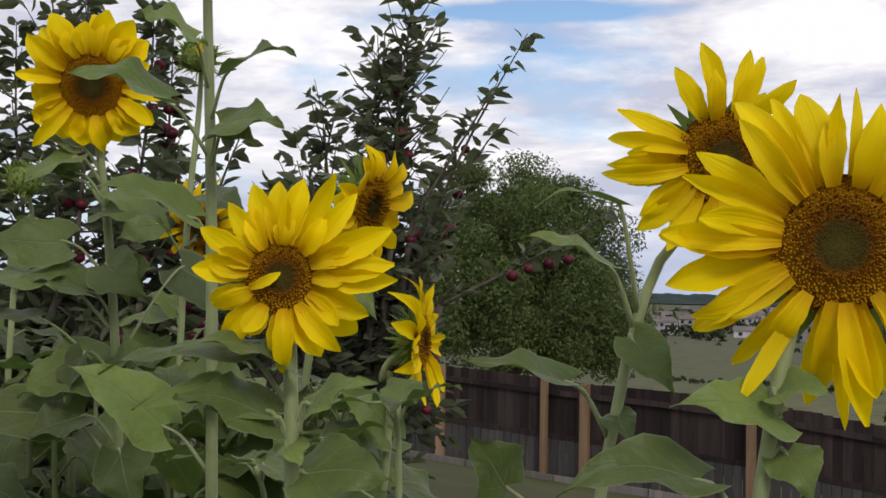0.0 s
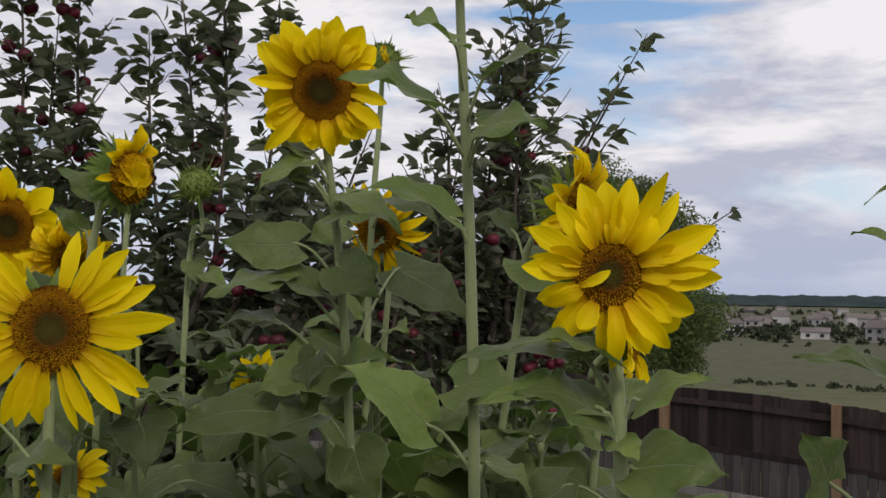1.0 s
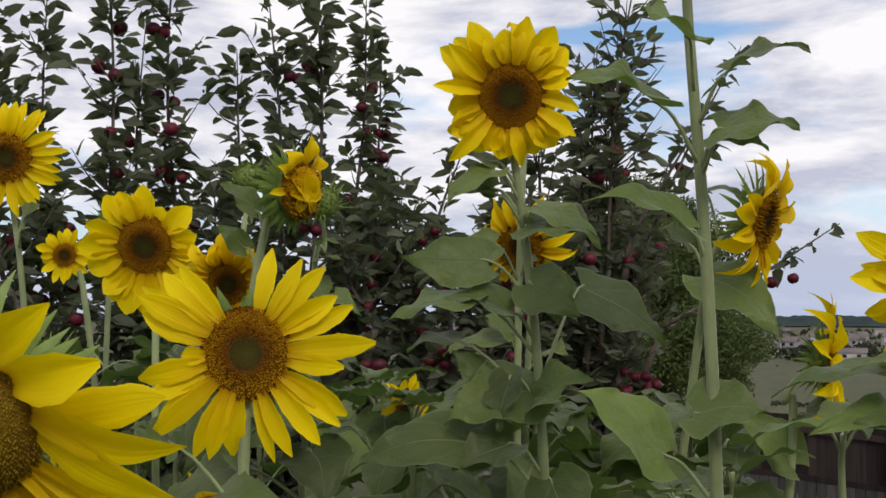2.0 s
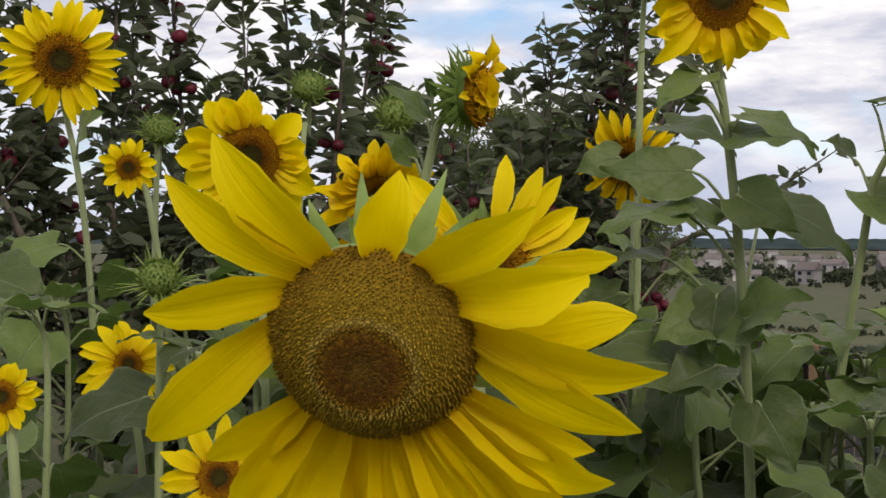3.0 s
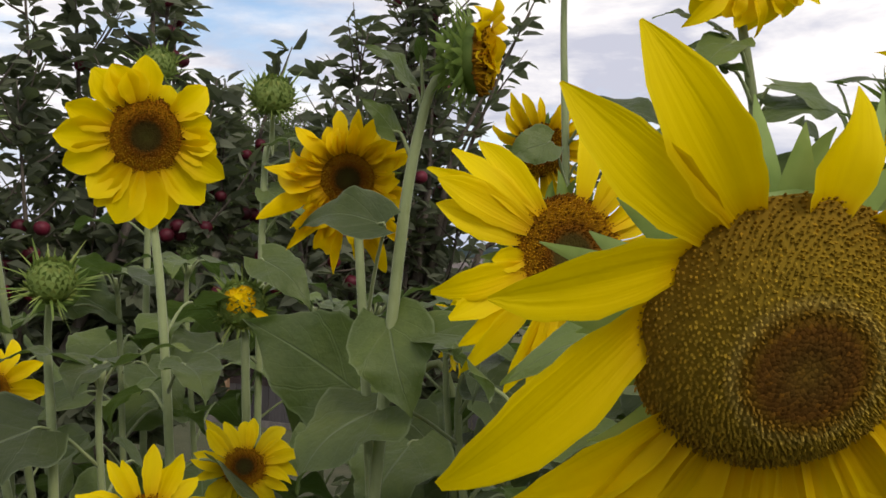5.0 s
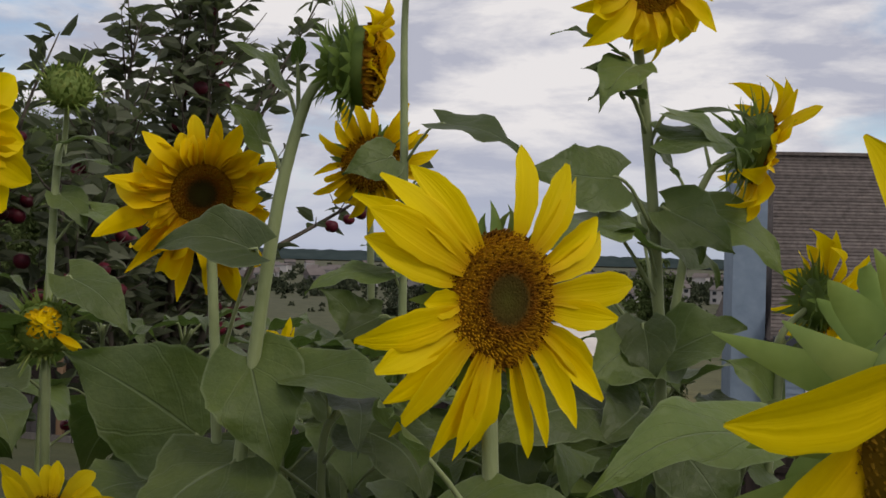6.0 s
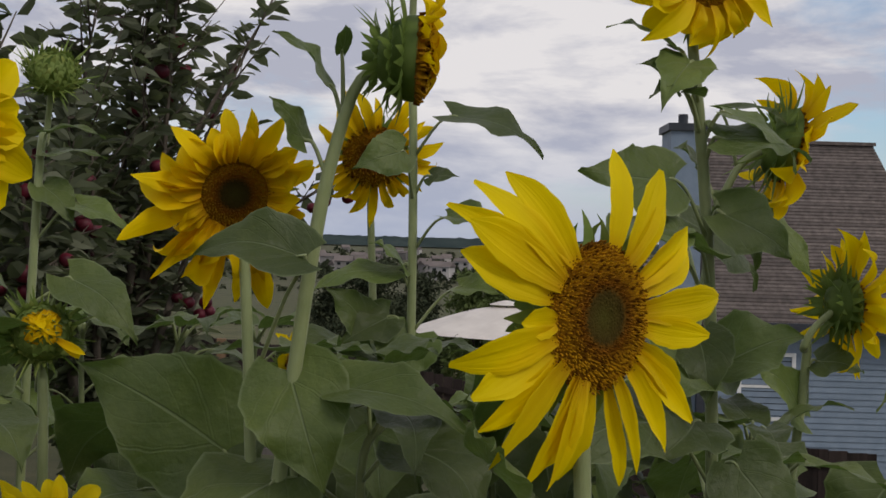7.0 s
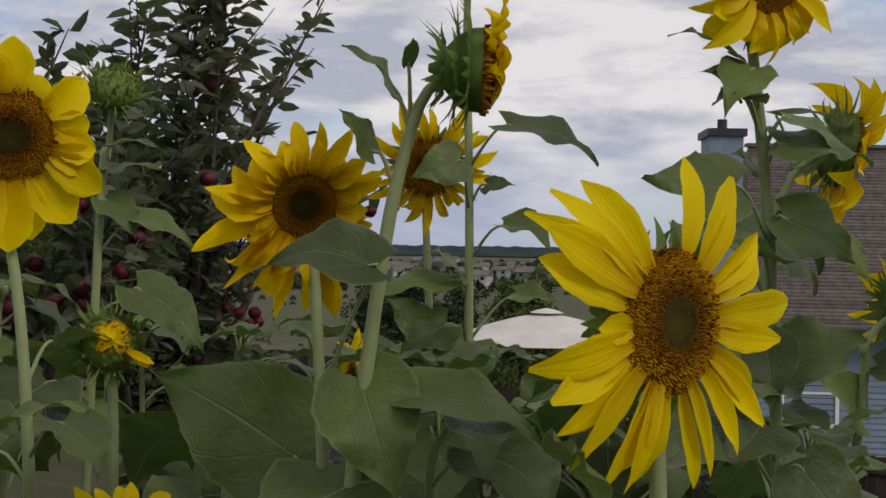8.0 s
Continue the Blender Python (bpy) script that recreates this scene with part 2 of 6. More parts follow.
bract_mat = material("green_bract", build_bract, 0.6, 0.25)
pale_bract_mat = material("pale_bract", lambda t, b: build_bract(t, b, (0.21, 0.31, 0.085), (0.33, 0.43, 0.15)), 0.6, 0.25)


def build_bud(t, b):
    geo = t.nodes.new("ShaderNodeNewGeometry")
    base = ramp(t, geo.outputs["Random Per Island"], [(0.0, (0.105, 0.165, 0.032)), (0.6, (0.190, 0.255, 0.060)), (1.0, (0.300, 0.340, 0.090))]).outputs[0]
    t.links.new(base, b.inputs["Base Color"])
    thin(t, b, base, 0.2)


bud_mat = material("bud_bract", build_bud, 0.6, 0.25)


def build_apple_leaf(t, b):
    geo = t.nodes.new("ShaderNodeNewGeometry")
    col = ramp(t, geo.outputs["Random Per Island"], [(0.0, (0.058, 0.068, 0.044)), (0.6, (0.108, 0.122, 0.076)), (1.0, (0.185, 0.200, 0.130))]).outputs[0]
    t.links.new(col, b.inputs["Base Color"])
    thin(t, b, mixed(t, col, (0.14, 0.19, 0.05), 0.5), 0.45)


apple_leaf_mat = material("apple_leaf", build_apple_leaf, 0.6, 0.22)


def build_far_leaf(t, b):
    geo = t.nodes.new("ShaderNodeNewGeometry")
    col = ramp(t, geo.outputs["Random Per Island"], [(0.0, (0.085, 0.118, 0.042)), (0.6, (0.118, 0.158, 0.054)), (1.0, (0.165, 0.210, 0.074))]).outputs[0]
    t.links.new(col, b.inputs["Base Color"])
    thin(t, b, col, 0.35)


far_leaf_mat = material("willow_leaf", build_far_leaf, 0.85, 0.08)


def build_scrub(t, b):
    geo = t.nodes.new("ShaderNodeNewGeometry")
    col = ramp(t, geo.outputs["Random Per Island"], [(0.0, (0.030, 0.040, 0.024)), (1.0, (0.066, 0.076, 0.044))]).outputs[0]
    t.links.new(col, b.inputs["Base Color"])


scrub_mat = material("dark_scrub", build_scrub, 0.9, 0.05)


def build_apple(t, b):
    n = noise_tex(t, 30.0, 4.0)
    col = ramp(t, n.outputs[0], [(0.3, (0.045, 0.005, 0.011)), (0.7, (0.125, 0.010, 0.022))]).outputs[0]
    t.links.new(vary(t, col, 0.7, 1.25), b.inputs["Base Color"])


apple_mat = material("red_apple", build_apple, 0.5, 0.25)


def build_bark(t, b):
    n = noise_tex(t, 22.0, 6.0, 0.7, stretch_by=(1, 1, 0.3))
    t.links.new(ramp(t, n.outputs[0], [(0.3, (0.05, 0.04, 0.032)), (0.7, (0.15, 0.125, 0.10))]).outputs[0], b.inputs["Base Color"])
    bump(t, b, n.outputs[0], 0.6, 0.01)


bark_mat = material("bark", build_bark, 0.85, 0.15)


def wood(name, dark, light, low=0.75, high=1.2):
    def build(t, b):
        n = noise_tex(t, 9.0, 6.0, 0.65, stretch_by=(1, 1, 0.08))
        fine = noise_tex(t, 60.0, 4.0, 0.6, stretch_by=(1, 1, 0.05))
        col = ramp(t, n.outputs[0], [(0.3, dark), (0.7, light)]).outputs[0]
        col = mixed(t, col, dark, math_node(t, "MULTIPLY", fine.outputs[0], 0.4))
        t.links.new(vary(t, col, low, high), b.inputs["Base Color"])
        bump(t, b, fine.outputs[0], 0.5, 0.004)
    return material(name, build, 0.8, 0.15)


picket_mat = wood("dark_stained_wood", (0.017, 0.012, 0.011), (0.050, 0.036, 0.032), 0.6, 1.4)
post_mat = wood("new_cedar", (0.19, 0.115, 0.066), (0.32, 0.21, 0.128))
# lower fence boards: greyer and a little paler than the tall ones
low_board_mat = wood("greyer_dark_wood", (0.040, 0.036, 0.036), (0.085, 0.078, 0.076), 0.7, 1.3)
grey_wood_mat = wood("weathered_board", (0.10, 0.09, 0.08), (0.22, 0.20, 0.185))


def build_soil(t, b):
    patch = noise_tex(t, 0.9, 5.0, 0.6)
    fine = noise_tex(t, 45.0, 6.0, 0.7)
    far = noise_tex(t, 0.05, 6.0, 0.65)
    near = ramp(t, patch.outputs[0], [(0.3, (0.030, 0.034, 0.018)), (0.5, (0.052, 0.052, 0.028)), (0.7, (0.080, 0.074, 0.042))]).outputs[0]
    # dry grass beyond the gardens, duller meadow further out
    co_ = t.nodes.new("ShaderNodeTexCoord")
    away = t.nodes.new("ShaderNodeVectorMath")
    away.operation = "LENGTH"
    t.links.new(co_.outputs["Object"], away.inputs[0])
    ring = math_node(t, "ADD", math_node(t, "DIVIDE", away.outputs["Value"], 400.0), math_node(t, "MULTIPLY", math_node(t, "SUBTRACT", far.outputs[0], 0.5), 0.14))
    field = ramp(t, ring, [(0.055, (0.105, 0.118, 0.046)), (0.10, (0.270, 0.215, 0.080)), (0.24, (0.250, 0.200, 0.080)), (0.31, (0.135, 0.130, 0.062)), (0.6, (0.105, 0.110, 0.056)), (1.0, (0.110, 0.110, 0.064))]).outputs[0]
    spread = nd(t, "ShaderNodeMapRange")
    spread.inputs["From Min"].default_value, spread.inputs["From Max"].default_value = 6.0, 30.0
    spread.inputs["To Min"].default_value, spread.inputs["To Max"].default_value = 0.0, 0.9
    t.links.new(away.outputs["Value"], spread.inputs["Value"])
    clumps = noise_tex(t, 0.22, 6.0, 0.7)
    field = mixed(t, field, (0.046, 0.056, 0.028), ramp(t, clumps.outputs[0], [(0.46, (0.0, 0.0, 0.0)), (0.62, (0.6, 0.6, 0.6))]).outputs[0])
    col = mixed(t, near, field, spread.outputs[0])
    col = mixed(t, col, (0.04, 0.035, 0.025), math_node(t, "MULTIPLY", fine.outputs[0], 0.25))
    t.links.new(col, b.inputs["Base Color"])
    bump(t, b, fine.outputs[0], 0.6, 0.02)


ground_mat = material("dry_meadow", build_soil, 0.9, 0.1)


def plain(name, dark, light, scale, rough, bump_by=0.2, spec=0.3, low=0.92, high=1.06):
    def build(t, b):
        n = noise_tex(t, scale, 5.0, 0.6)
        t.links.new(vary(t, ramp(t, n.outputs[0], [(0.3, dark), (0.7, light)]).outputs[0], low, high), b.inputs["Base Color"])
        bump(t, b, n.outputs[0], bump_by, 0.01)
    return material(name, build, rough, spec)


siding_mat = plain("blue_siding", (0.155, 0.205, 0.27), (0.205, 0.26, 0.335), 3.0, 0.6)
trim_mat = plain("white_trim", (0.68, 0.68, 0.68), (0.80, 0.80, 0.80), 4.0, 0.5)
dark_trim_mat = plain("dark_gutter", (0.030, 0.034, 0.045), (0.050, 0.055, 0.07), 4.0, 0.5)
shingle_mat = plain("brown_shingle", (0.070, 0.058, 0.054), (0.150, 0.124, 0.114), 5.5, 0.9, 0.8, low=0.72, high=1.25)
canvas_mat = plain("cream_canvas", (0.55, 0.50, 0.46), (0.68, 0.63, 0.58), 2.0, 0.7)
far_wall_mat = plain("far_wall", (0.15, 0.145, 0.145), (0.34, 0.32, 0.31), 0.06, 0.8, low=0.35, high=2.0)
far_roof_mat = plain("far_roof", (0.10, 0.085, 0.08), (0.19, 0.16, 0.15), 0.08, 0.9)
hill_mat = plain("far_woods", (0.030, 0.044, 0.045), (0.055, 0.072, 0.070), 0.02, 0.95, spec=0.0)


def build_glass(t, b):
    b.inputs["Base Color"].default_value = (0.02, 0.025, 0.03, 1)
    n = noise_tex(t, 1.5, 2.0)
    bump(t, b, n.outputs[0], 0.05, 0.01)


glass_mat = material("window_glass", build_glass, 0.05, 0.6)


# Building blocks
def thing(name, at, label, category, group="", kind=""):
    ob = new(name)
    ob.location = at
    ob.empty_display_size = 0.05
    return tagged(ob, label, category, group, kind)


def part(name, mesh, mat, parent=None, label="", smooth=True):
    """Links (verts, faces[, uvs]) in world coordinates as one mesh under its parent."""
    verts, faces, *rest = mesh
    me = bpy.data.meshes.new(name)
    me.from_pydata(np.asarray(verts, dtype=float).tolist(), [], faces.tolist() if isinstance(faces, np.ndarray) else faces)
    if rest and rest[0] is not None:
        layer = me.uv_layers.new(name="UVMap")
        idx = np.empty(len(me.loops), dtype=np.int32)
        me.loops.foreach_get("vertex_index", idx)
        layer.data.foreach_set("uv", np.asarray(rest[0], dtype=np.float32)[idx].ravel())
    if smooth:
        me.polygons.foreach_set("use_smooth", np.ones(len(me.polygons), dtype=bool))
    me.materials.append(mat)
    me.update()
    ob = new(name, me)
    if parent is not None:
        ob.parent = parent
        m = Matrix.Identity(4)
        up = parent
        while up is not None:
            m = Matrix.Translation(up.location) @ m
            up = up.parent
        ob.matrix_parent_inverse = m.inverted() if parent.type == "EMPTY" else Matrix.Identity(4)
    if label:
        ob["label"] = label
    return ob


def unit(v):
    v = np.asarray(v, float)
    return v / (np.linalg.norm(v) + 1e-9)


def frame_of(n, hint=(0, 0, 1)):
    """Right and up in the plane across n."""
    n = unit(n)
    h = np.asarray(hint, float)
    if abs(n @ unit(h)) > 0.97:
        h = np.array((0.0, 1.0, 0.0))
    u = unit(h - n * (h @ n))
    return np.cross(u, n), u, n


def spline(points, count):
    p = [np.asarray(q, float) for q in points]
    p = [2 * p[0] - p[1]] + p + [2 * p[-1] - p[-2]]
    out = []
    segs = len(p) - 3
    for k in range(count):
        s = k / (count - 1) * segs
        i = min(int(s), segs - 1)
        u = s - i
        a, b, c, d = p[i:i + 4]
        out.append(0.5 * (2 * b + (c - a) * u + (2 * a - 5 * b + 4 * c - d) * u * u + (3 * b - a - 3 * c + d) * u ** 3))
    return np.array(out)


def tube(points, radii, sides=8, cap=True):
    points = np.asarray(points, float)
    n = len(points)
    radii = np.interp(np.linspace(0, 1, n), np.linspace(0, 1, len(radii)), radii)
    verts, faces = [], []
    side = np.array((1.0, 0.0, 0.0))
    for k in range(n):
        d = unit(points[min(k + 1, n - 1)] - points[max(k - 1, 0)])
        side = side - d * (side @ d)
        side = unit(side) if np.linalg.norm(side) > 1e-3 else unit(np.cross(d, (0, 1, 0)))
        other = np.cross(d, side)
        for j in range(sides):
            a = 2 * math.pi * j / sides
            verts.append(points[k] + radii[k] * (math.cos(a) * side + math.sin(a) * other))
    for k in range(n - 1):
        for j in range(sides):
            a, b = k * sides + j, k * sides + (j + 1) % sides
            faces.append((a, b, b + sides, a + sides))
    if cap:
        faces.append(tuple(range(sides))[::-1])
        faces.append(tuple((n - 1) * sides + j for j in range(sides)))
    return verts, faces


def box(lo, hi):
    x0, y0, z0 = lo
    x1, y1, z1 = hi
    v = [(x0, y0, z0), (x1, y0, z0), (x1, y1, z0), (x0, y1, z0), (x0, y0, z1), (x1, y0, z1), (x1, y1, z1), (x0, y1, z1)]
    return v, [(3, 2, 1, 0), (4, 5, 6, 7), (0, 1, 5, 4), (1, 2, 6, 5), (2, 3, 7, 6), (3, 0, 4, 7)]


def joined(meshes):
    verts, faces, uvs = [], [], []
    for v, f, *rest in meshes:
        n = len(verts)
        verts.extend(v)
        faces.extend(tuple(i + n for i in q) for q in f)
        if rest and rest[0] is not None:
            uvs.extend(rest[0])
    return (verts, faces, uvs) if uvs else (verts, faces)


def placed(mesh, m):
    """The mesh moved by a 4x4 matrix."""
    v = np.asarray([tuple(p) for p in mesh[0]], float)
    a = np.array(m)
    return (v @ a[:3, :3].T + a[:3, 3], *mesh[1:])


# The ground falls away from the garden bed to the fence and out to the plain
def ground_z(x, y):
    d = max(0.0, math.hypot(x, y) - 4.0)
    z = -1.59 * (min(d, 30.0) / 16.07) ** 1.15
    z -= 0.0035 * min(max(0.0, x - 5.0), 25.0) ** 2
    # the lawn by the fence tilts down to the east
    z -= min(1.0, d / 14.0) * (0.14 * max(-4.0, min(0.0, x - 3.5)) + 0.07 * min(8.0, max(0.0, x - 3.5)) + 0.014 * min(8.0, max(0.0, x - 3.5)) ** 2)
    return z - 8.5 * (1 - math.exp(-max(0.0, d - 30.0) / 120.0))


def ground():
    rings = [0.0, 0.8, 1.6, 2.4, 3.2, 4, 5, 6, 7, 8, 10, 12, 14, 16, 18, 20, 22, 25, 28, 33, 40, 50, 65, 85, 110, 150, 200, 280, 400, 600, 900, 1400, 2200, 3500]
    verts, faces = [(0, 0, 0)], []
    sides = 96
    for r in rings[1:]:
        for j in range(sides):
            a = 2 * math.pi * j / sides
            x, y = r * math.cos(a), r * math.sin(a)
            rough = 0.03 * noise.noise((x * 0.7, y * 0.7, 0.0)) if r < 60 else 0
            verts.append((x, y, ground_z(x, y) + rough))
    for j in range(sides):
        faces.append((0, 1 + j, 1 + (j + 1) % sides))
    for k in range(len(rings) - 2):
        for j in range(sides):
            a, b = 1 + k * sides + j, 1 + k * sides + (j + 1) % sides
            faces.append((a, a + sides, b + sides, b))
    tagged(part("ground", (verts, faces), ground_mat), "dry brown-green meadow ground sloping down from the garden", "ground", kind="structure")


ground()


# Sunflower parts
def petal_mesh(root, out, normal, length, width, rng, lift, curl, ragged=0.35, stray=1.0, sweep=0.0):
    """A ray petal: a grooved, pointed blade that starts at root and leans out, with lift towards the normal and a curled tip."""
    rows, cols = 13, 7
    side = np.cross(normal, out)
    bend = rng.uniform(-0.16, 0.16) * (1 + 0.4 * ragged) * stray + sweep
    twist = rng.uniform(-0.45, 0.45) * (1 + ragged)
    ph, ph2 = rng.uniform(0, 6.3), rng.uniform(0, 6.3)
    curl = curl + ragged * rng.uniform(-0.45, 0.25)
    fold = rng.uniform(0.05, 0.3) + max(0.0, ragged - 0.3) * rng.uniform(-0.35, 0.55)
    notch = rng.random() < 0.25
    verts, uvs = [], []
    for i in range(rows):
        s = i / (rows - 1)
        w = width * (0.46 + 0.54 * math.sin(min(1.0, s / 0.55) * math.pi / 2)) * (1 - max(0, (s - 0.45) / 0.55) ** 2.6) ** 0.9
        w = max(w, width * (0.05 if not notch else 0.16))
        a = lift + curl * s * s
        centre = root + length * s * (math.cos(a) * out + math.sin(a) * normal) + side * bend * length * s * s
        tw = twist * s
        sd = math.cos(tw) * side + math.sin(tw) * normal
        for j in range(cols):
            c = j / (cols - 1) * 2 - 1
            cup = (abs(c) ** 1.5) * w * fold + 0.026 * w * math.cos(c * 9.4) * min(1.0, 3 * s)
            cup += ragged * s * (0.05 * length * math.sin(s * 5.5 + ph) + 0.16 * w * c * math.sin(s * 9 + ph2))
            nick = 1 + 0.05 * math.sin(s * 23 + ph + 2 * c) * abs(c) ** 3
            verts.append(centre + sd * c * w * 0.5 * nick + normal * cup)
            uvs.append((j / (cols - 1), s))
    faces = [(i * cols + j, i * cols + j + 1, (i + 1) * cols + j + 1, (i + 1) * cols + j) for i in range(rows - 1) for j in range(cols - 1)]
    return verts, faces, uvs


def disc_mesh(centre, n, radius, florets, rng, dome=0.22, sunk=0.3):
    """A domed disc packed with small florets in a spiral; the middle lies a little deeper."""
    r_, u_, n_ = frame_of(n)

    def surf(q):
        return dome * radius * (1 - q ** 2.4) - sunk * 0.35 * radius * math.exp(-(q / 0.38) ** 2)

    verts, faces, uvs = [centre + n_ * surf(0)], [], [(0.0, 0.5)]
    rings, sides = 7, 28
    for i in range(1, rings + 1):
        q = i / rings
        for j in range(sides):
            a = 2 * math.pi * j / sides
            verts.append(centre + radius * q * (math.cos(a) * r_ + math.sin(a) * u_) + n_ * surf(q))
            uvs.append((q, 0.5))
    for j in range(sides):
        faces.append((0, 1 + j, 1 + (j + 1) % sides))
    for i in range(rings - 1):
        for j in range(sides):
            a, b = 1 + i * sides + j, 1 + i * sides + (j + 1) % sides
            faces.append((a, a + sides, b + sides, b))
    golden = math.pi * (3 - math.sqrt(5))
    step = radius * 1.75 / math.sqrt(florets)
    gen = np.random.default_rng(rng.randrange(10 ** 6))
    k = np.arange(florets)
    q, a = np.sqrt((k + 0.5) / florets), k * golden
    out = np.cos(a)[:, None] * r_ + np.sin(a)[:, None] * u_
    high = dome * radius * (1 - q ** 2.4) - sunk * 0.35 * radius * np.exp(-(q / 0.38) ** 2)
    stray = gen.normal(0, 0.22 * step, (florets, 2)) * (q > 0.38)[:, None]
    p = centre + radius * q[:, None] * out + high[:, None] * n_ + stray[:, :1] * r_ + stray[:, 1:] * u_
    lean = n_ + 0.5 * q[:, None] * out + 0.25 * gen.uniform(-1, 1, (florets, 3))
    lean /= np.linalg.norm(lean, axis=1)[:, None]
    tall = step * (0.8 + 0.9 * gen.random(florets)) * np.where(q < 0.38, 0.10, 0.85)
    ra = np.cross(np.broadcast_to(u_, lean.shape), lean)
    ra /= np.linalg.norm(ra, axis=1)[:, None]
    ub = np.cross(lean, ra)
    w = (step * np.where(q < 0.38, 0.85, 0.42))[:, None]
    low, top = [], []
    for j in range(4):
        b = (math.pi / 2 * j + a)[:, None]
        ring = np.cos(b) * ra + np.sin(b) * ub
        low.append(p + w * ring)
        top.append(p + lean * tall[:, None] + 0.45 * w * ring)
    cells = np.stack(low + top, 1).reshape(-1, 3)
    n0 = len(verts)
    verts = np.concatenate([np.array(verts), cells])
    uvs = uvs + np.stack([np.repeat(q, 8), np.tile([0, 0, 0, 0, 1, 1, 1, 1], florets)], 1).tolist()
    pattern = [(0, 1, 5, 4), (1, 2, 6, 5), (2, 3, 7, 6), (3, 0, 4, 7), (4, 5, 6, 7)]
    base = n0 + 8 * k
    faces = faces + np.stack([base[:, None] + np.array(f) for f in pattern], 1).reshape(-1, 4).tolist()
    return verts, faces, uvs


def bract_mesh(root, out, normal, length, width, curl):
    verts, rows = [], 5
    side = np.cross(normal, out)
    for i in range(rows):
        s = i / (rows - 1)
        a = curl * s
        c = root + length * s * (math.cos(a) * out + math.sin(a) * normal)
        w = width * (1 - s ** 1.4) * 0.5 + 0.0004
        verts += [c - side * w, c - normal * w * 0.35, c + side * w]
    faces = []
    for i in range(rows - 1):
        for j in range(2):
            a = i * 3 + j
            faces.append((a, a + 1, a + 4, a + 3))
    return verts, faces


def cup_mesh(centre, n, radius, depth):
    """The green back of a flower head, a shallow bowl that narrows into the stem."""
    r_, u_, n_ = frame_of(n)
    verts, faces, sides = [], [], 20
    profile = [(1.02, 0.0), (1.0, -0.25), (0.82, -0.62), (0.5, -0.9), (0.2, -1.05), (0.1, -1.3)]
    for q, h in profile:
        for j in range(sides):
            a = 2 * math.pi * j / sides
            verts.append(centre + radius * q * (math.cos(a) * r_ + math.sin(a) * u_) + n_ * h * depth)
    for i in range(len(profile) - 1):
        for j in range(sides):
            a, b = i * sides + j, i * sides + (j + 1) % sides
            faces.append((a, b, b + sides, a + sides))
    return verts, faces


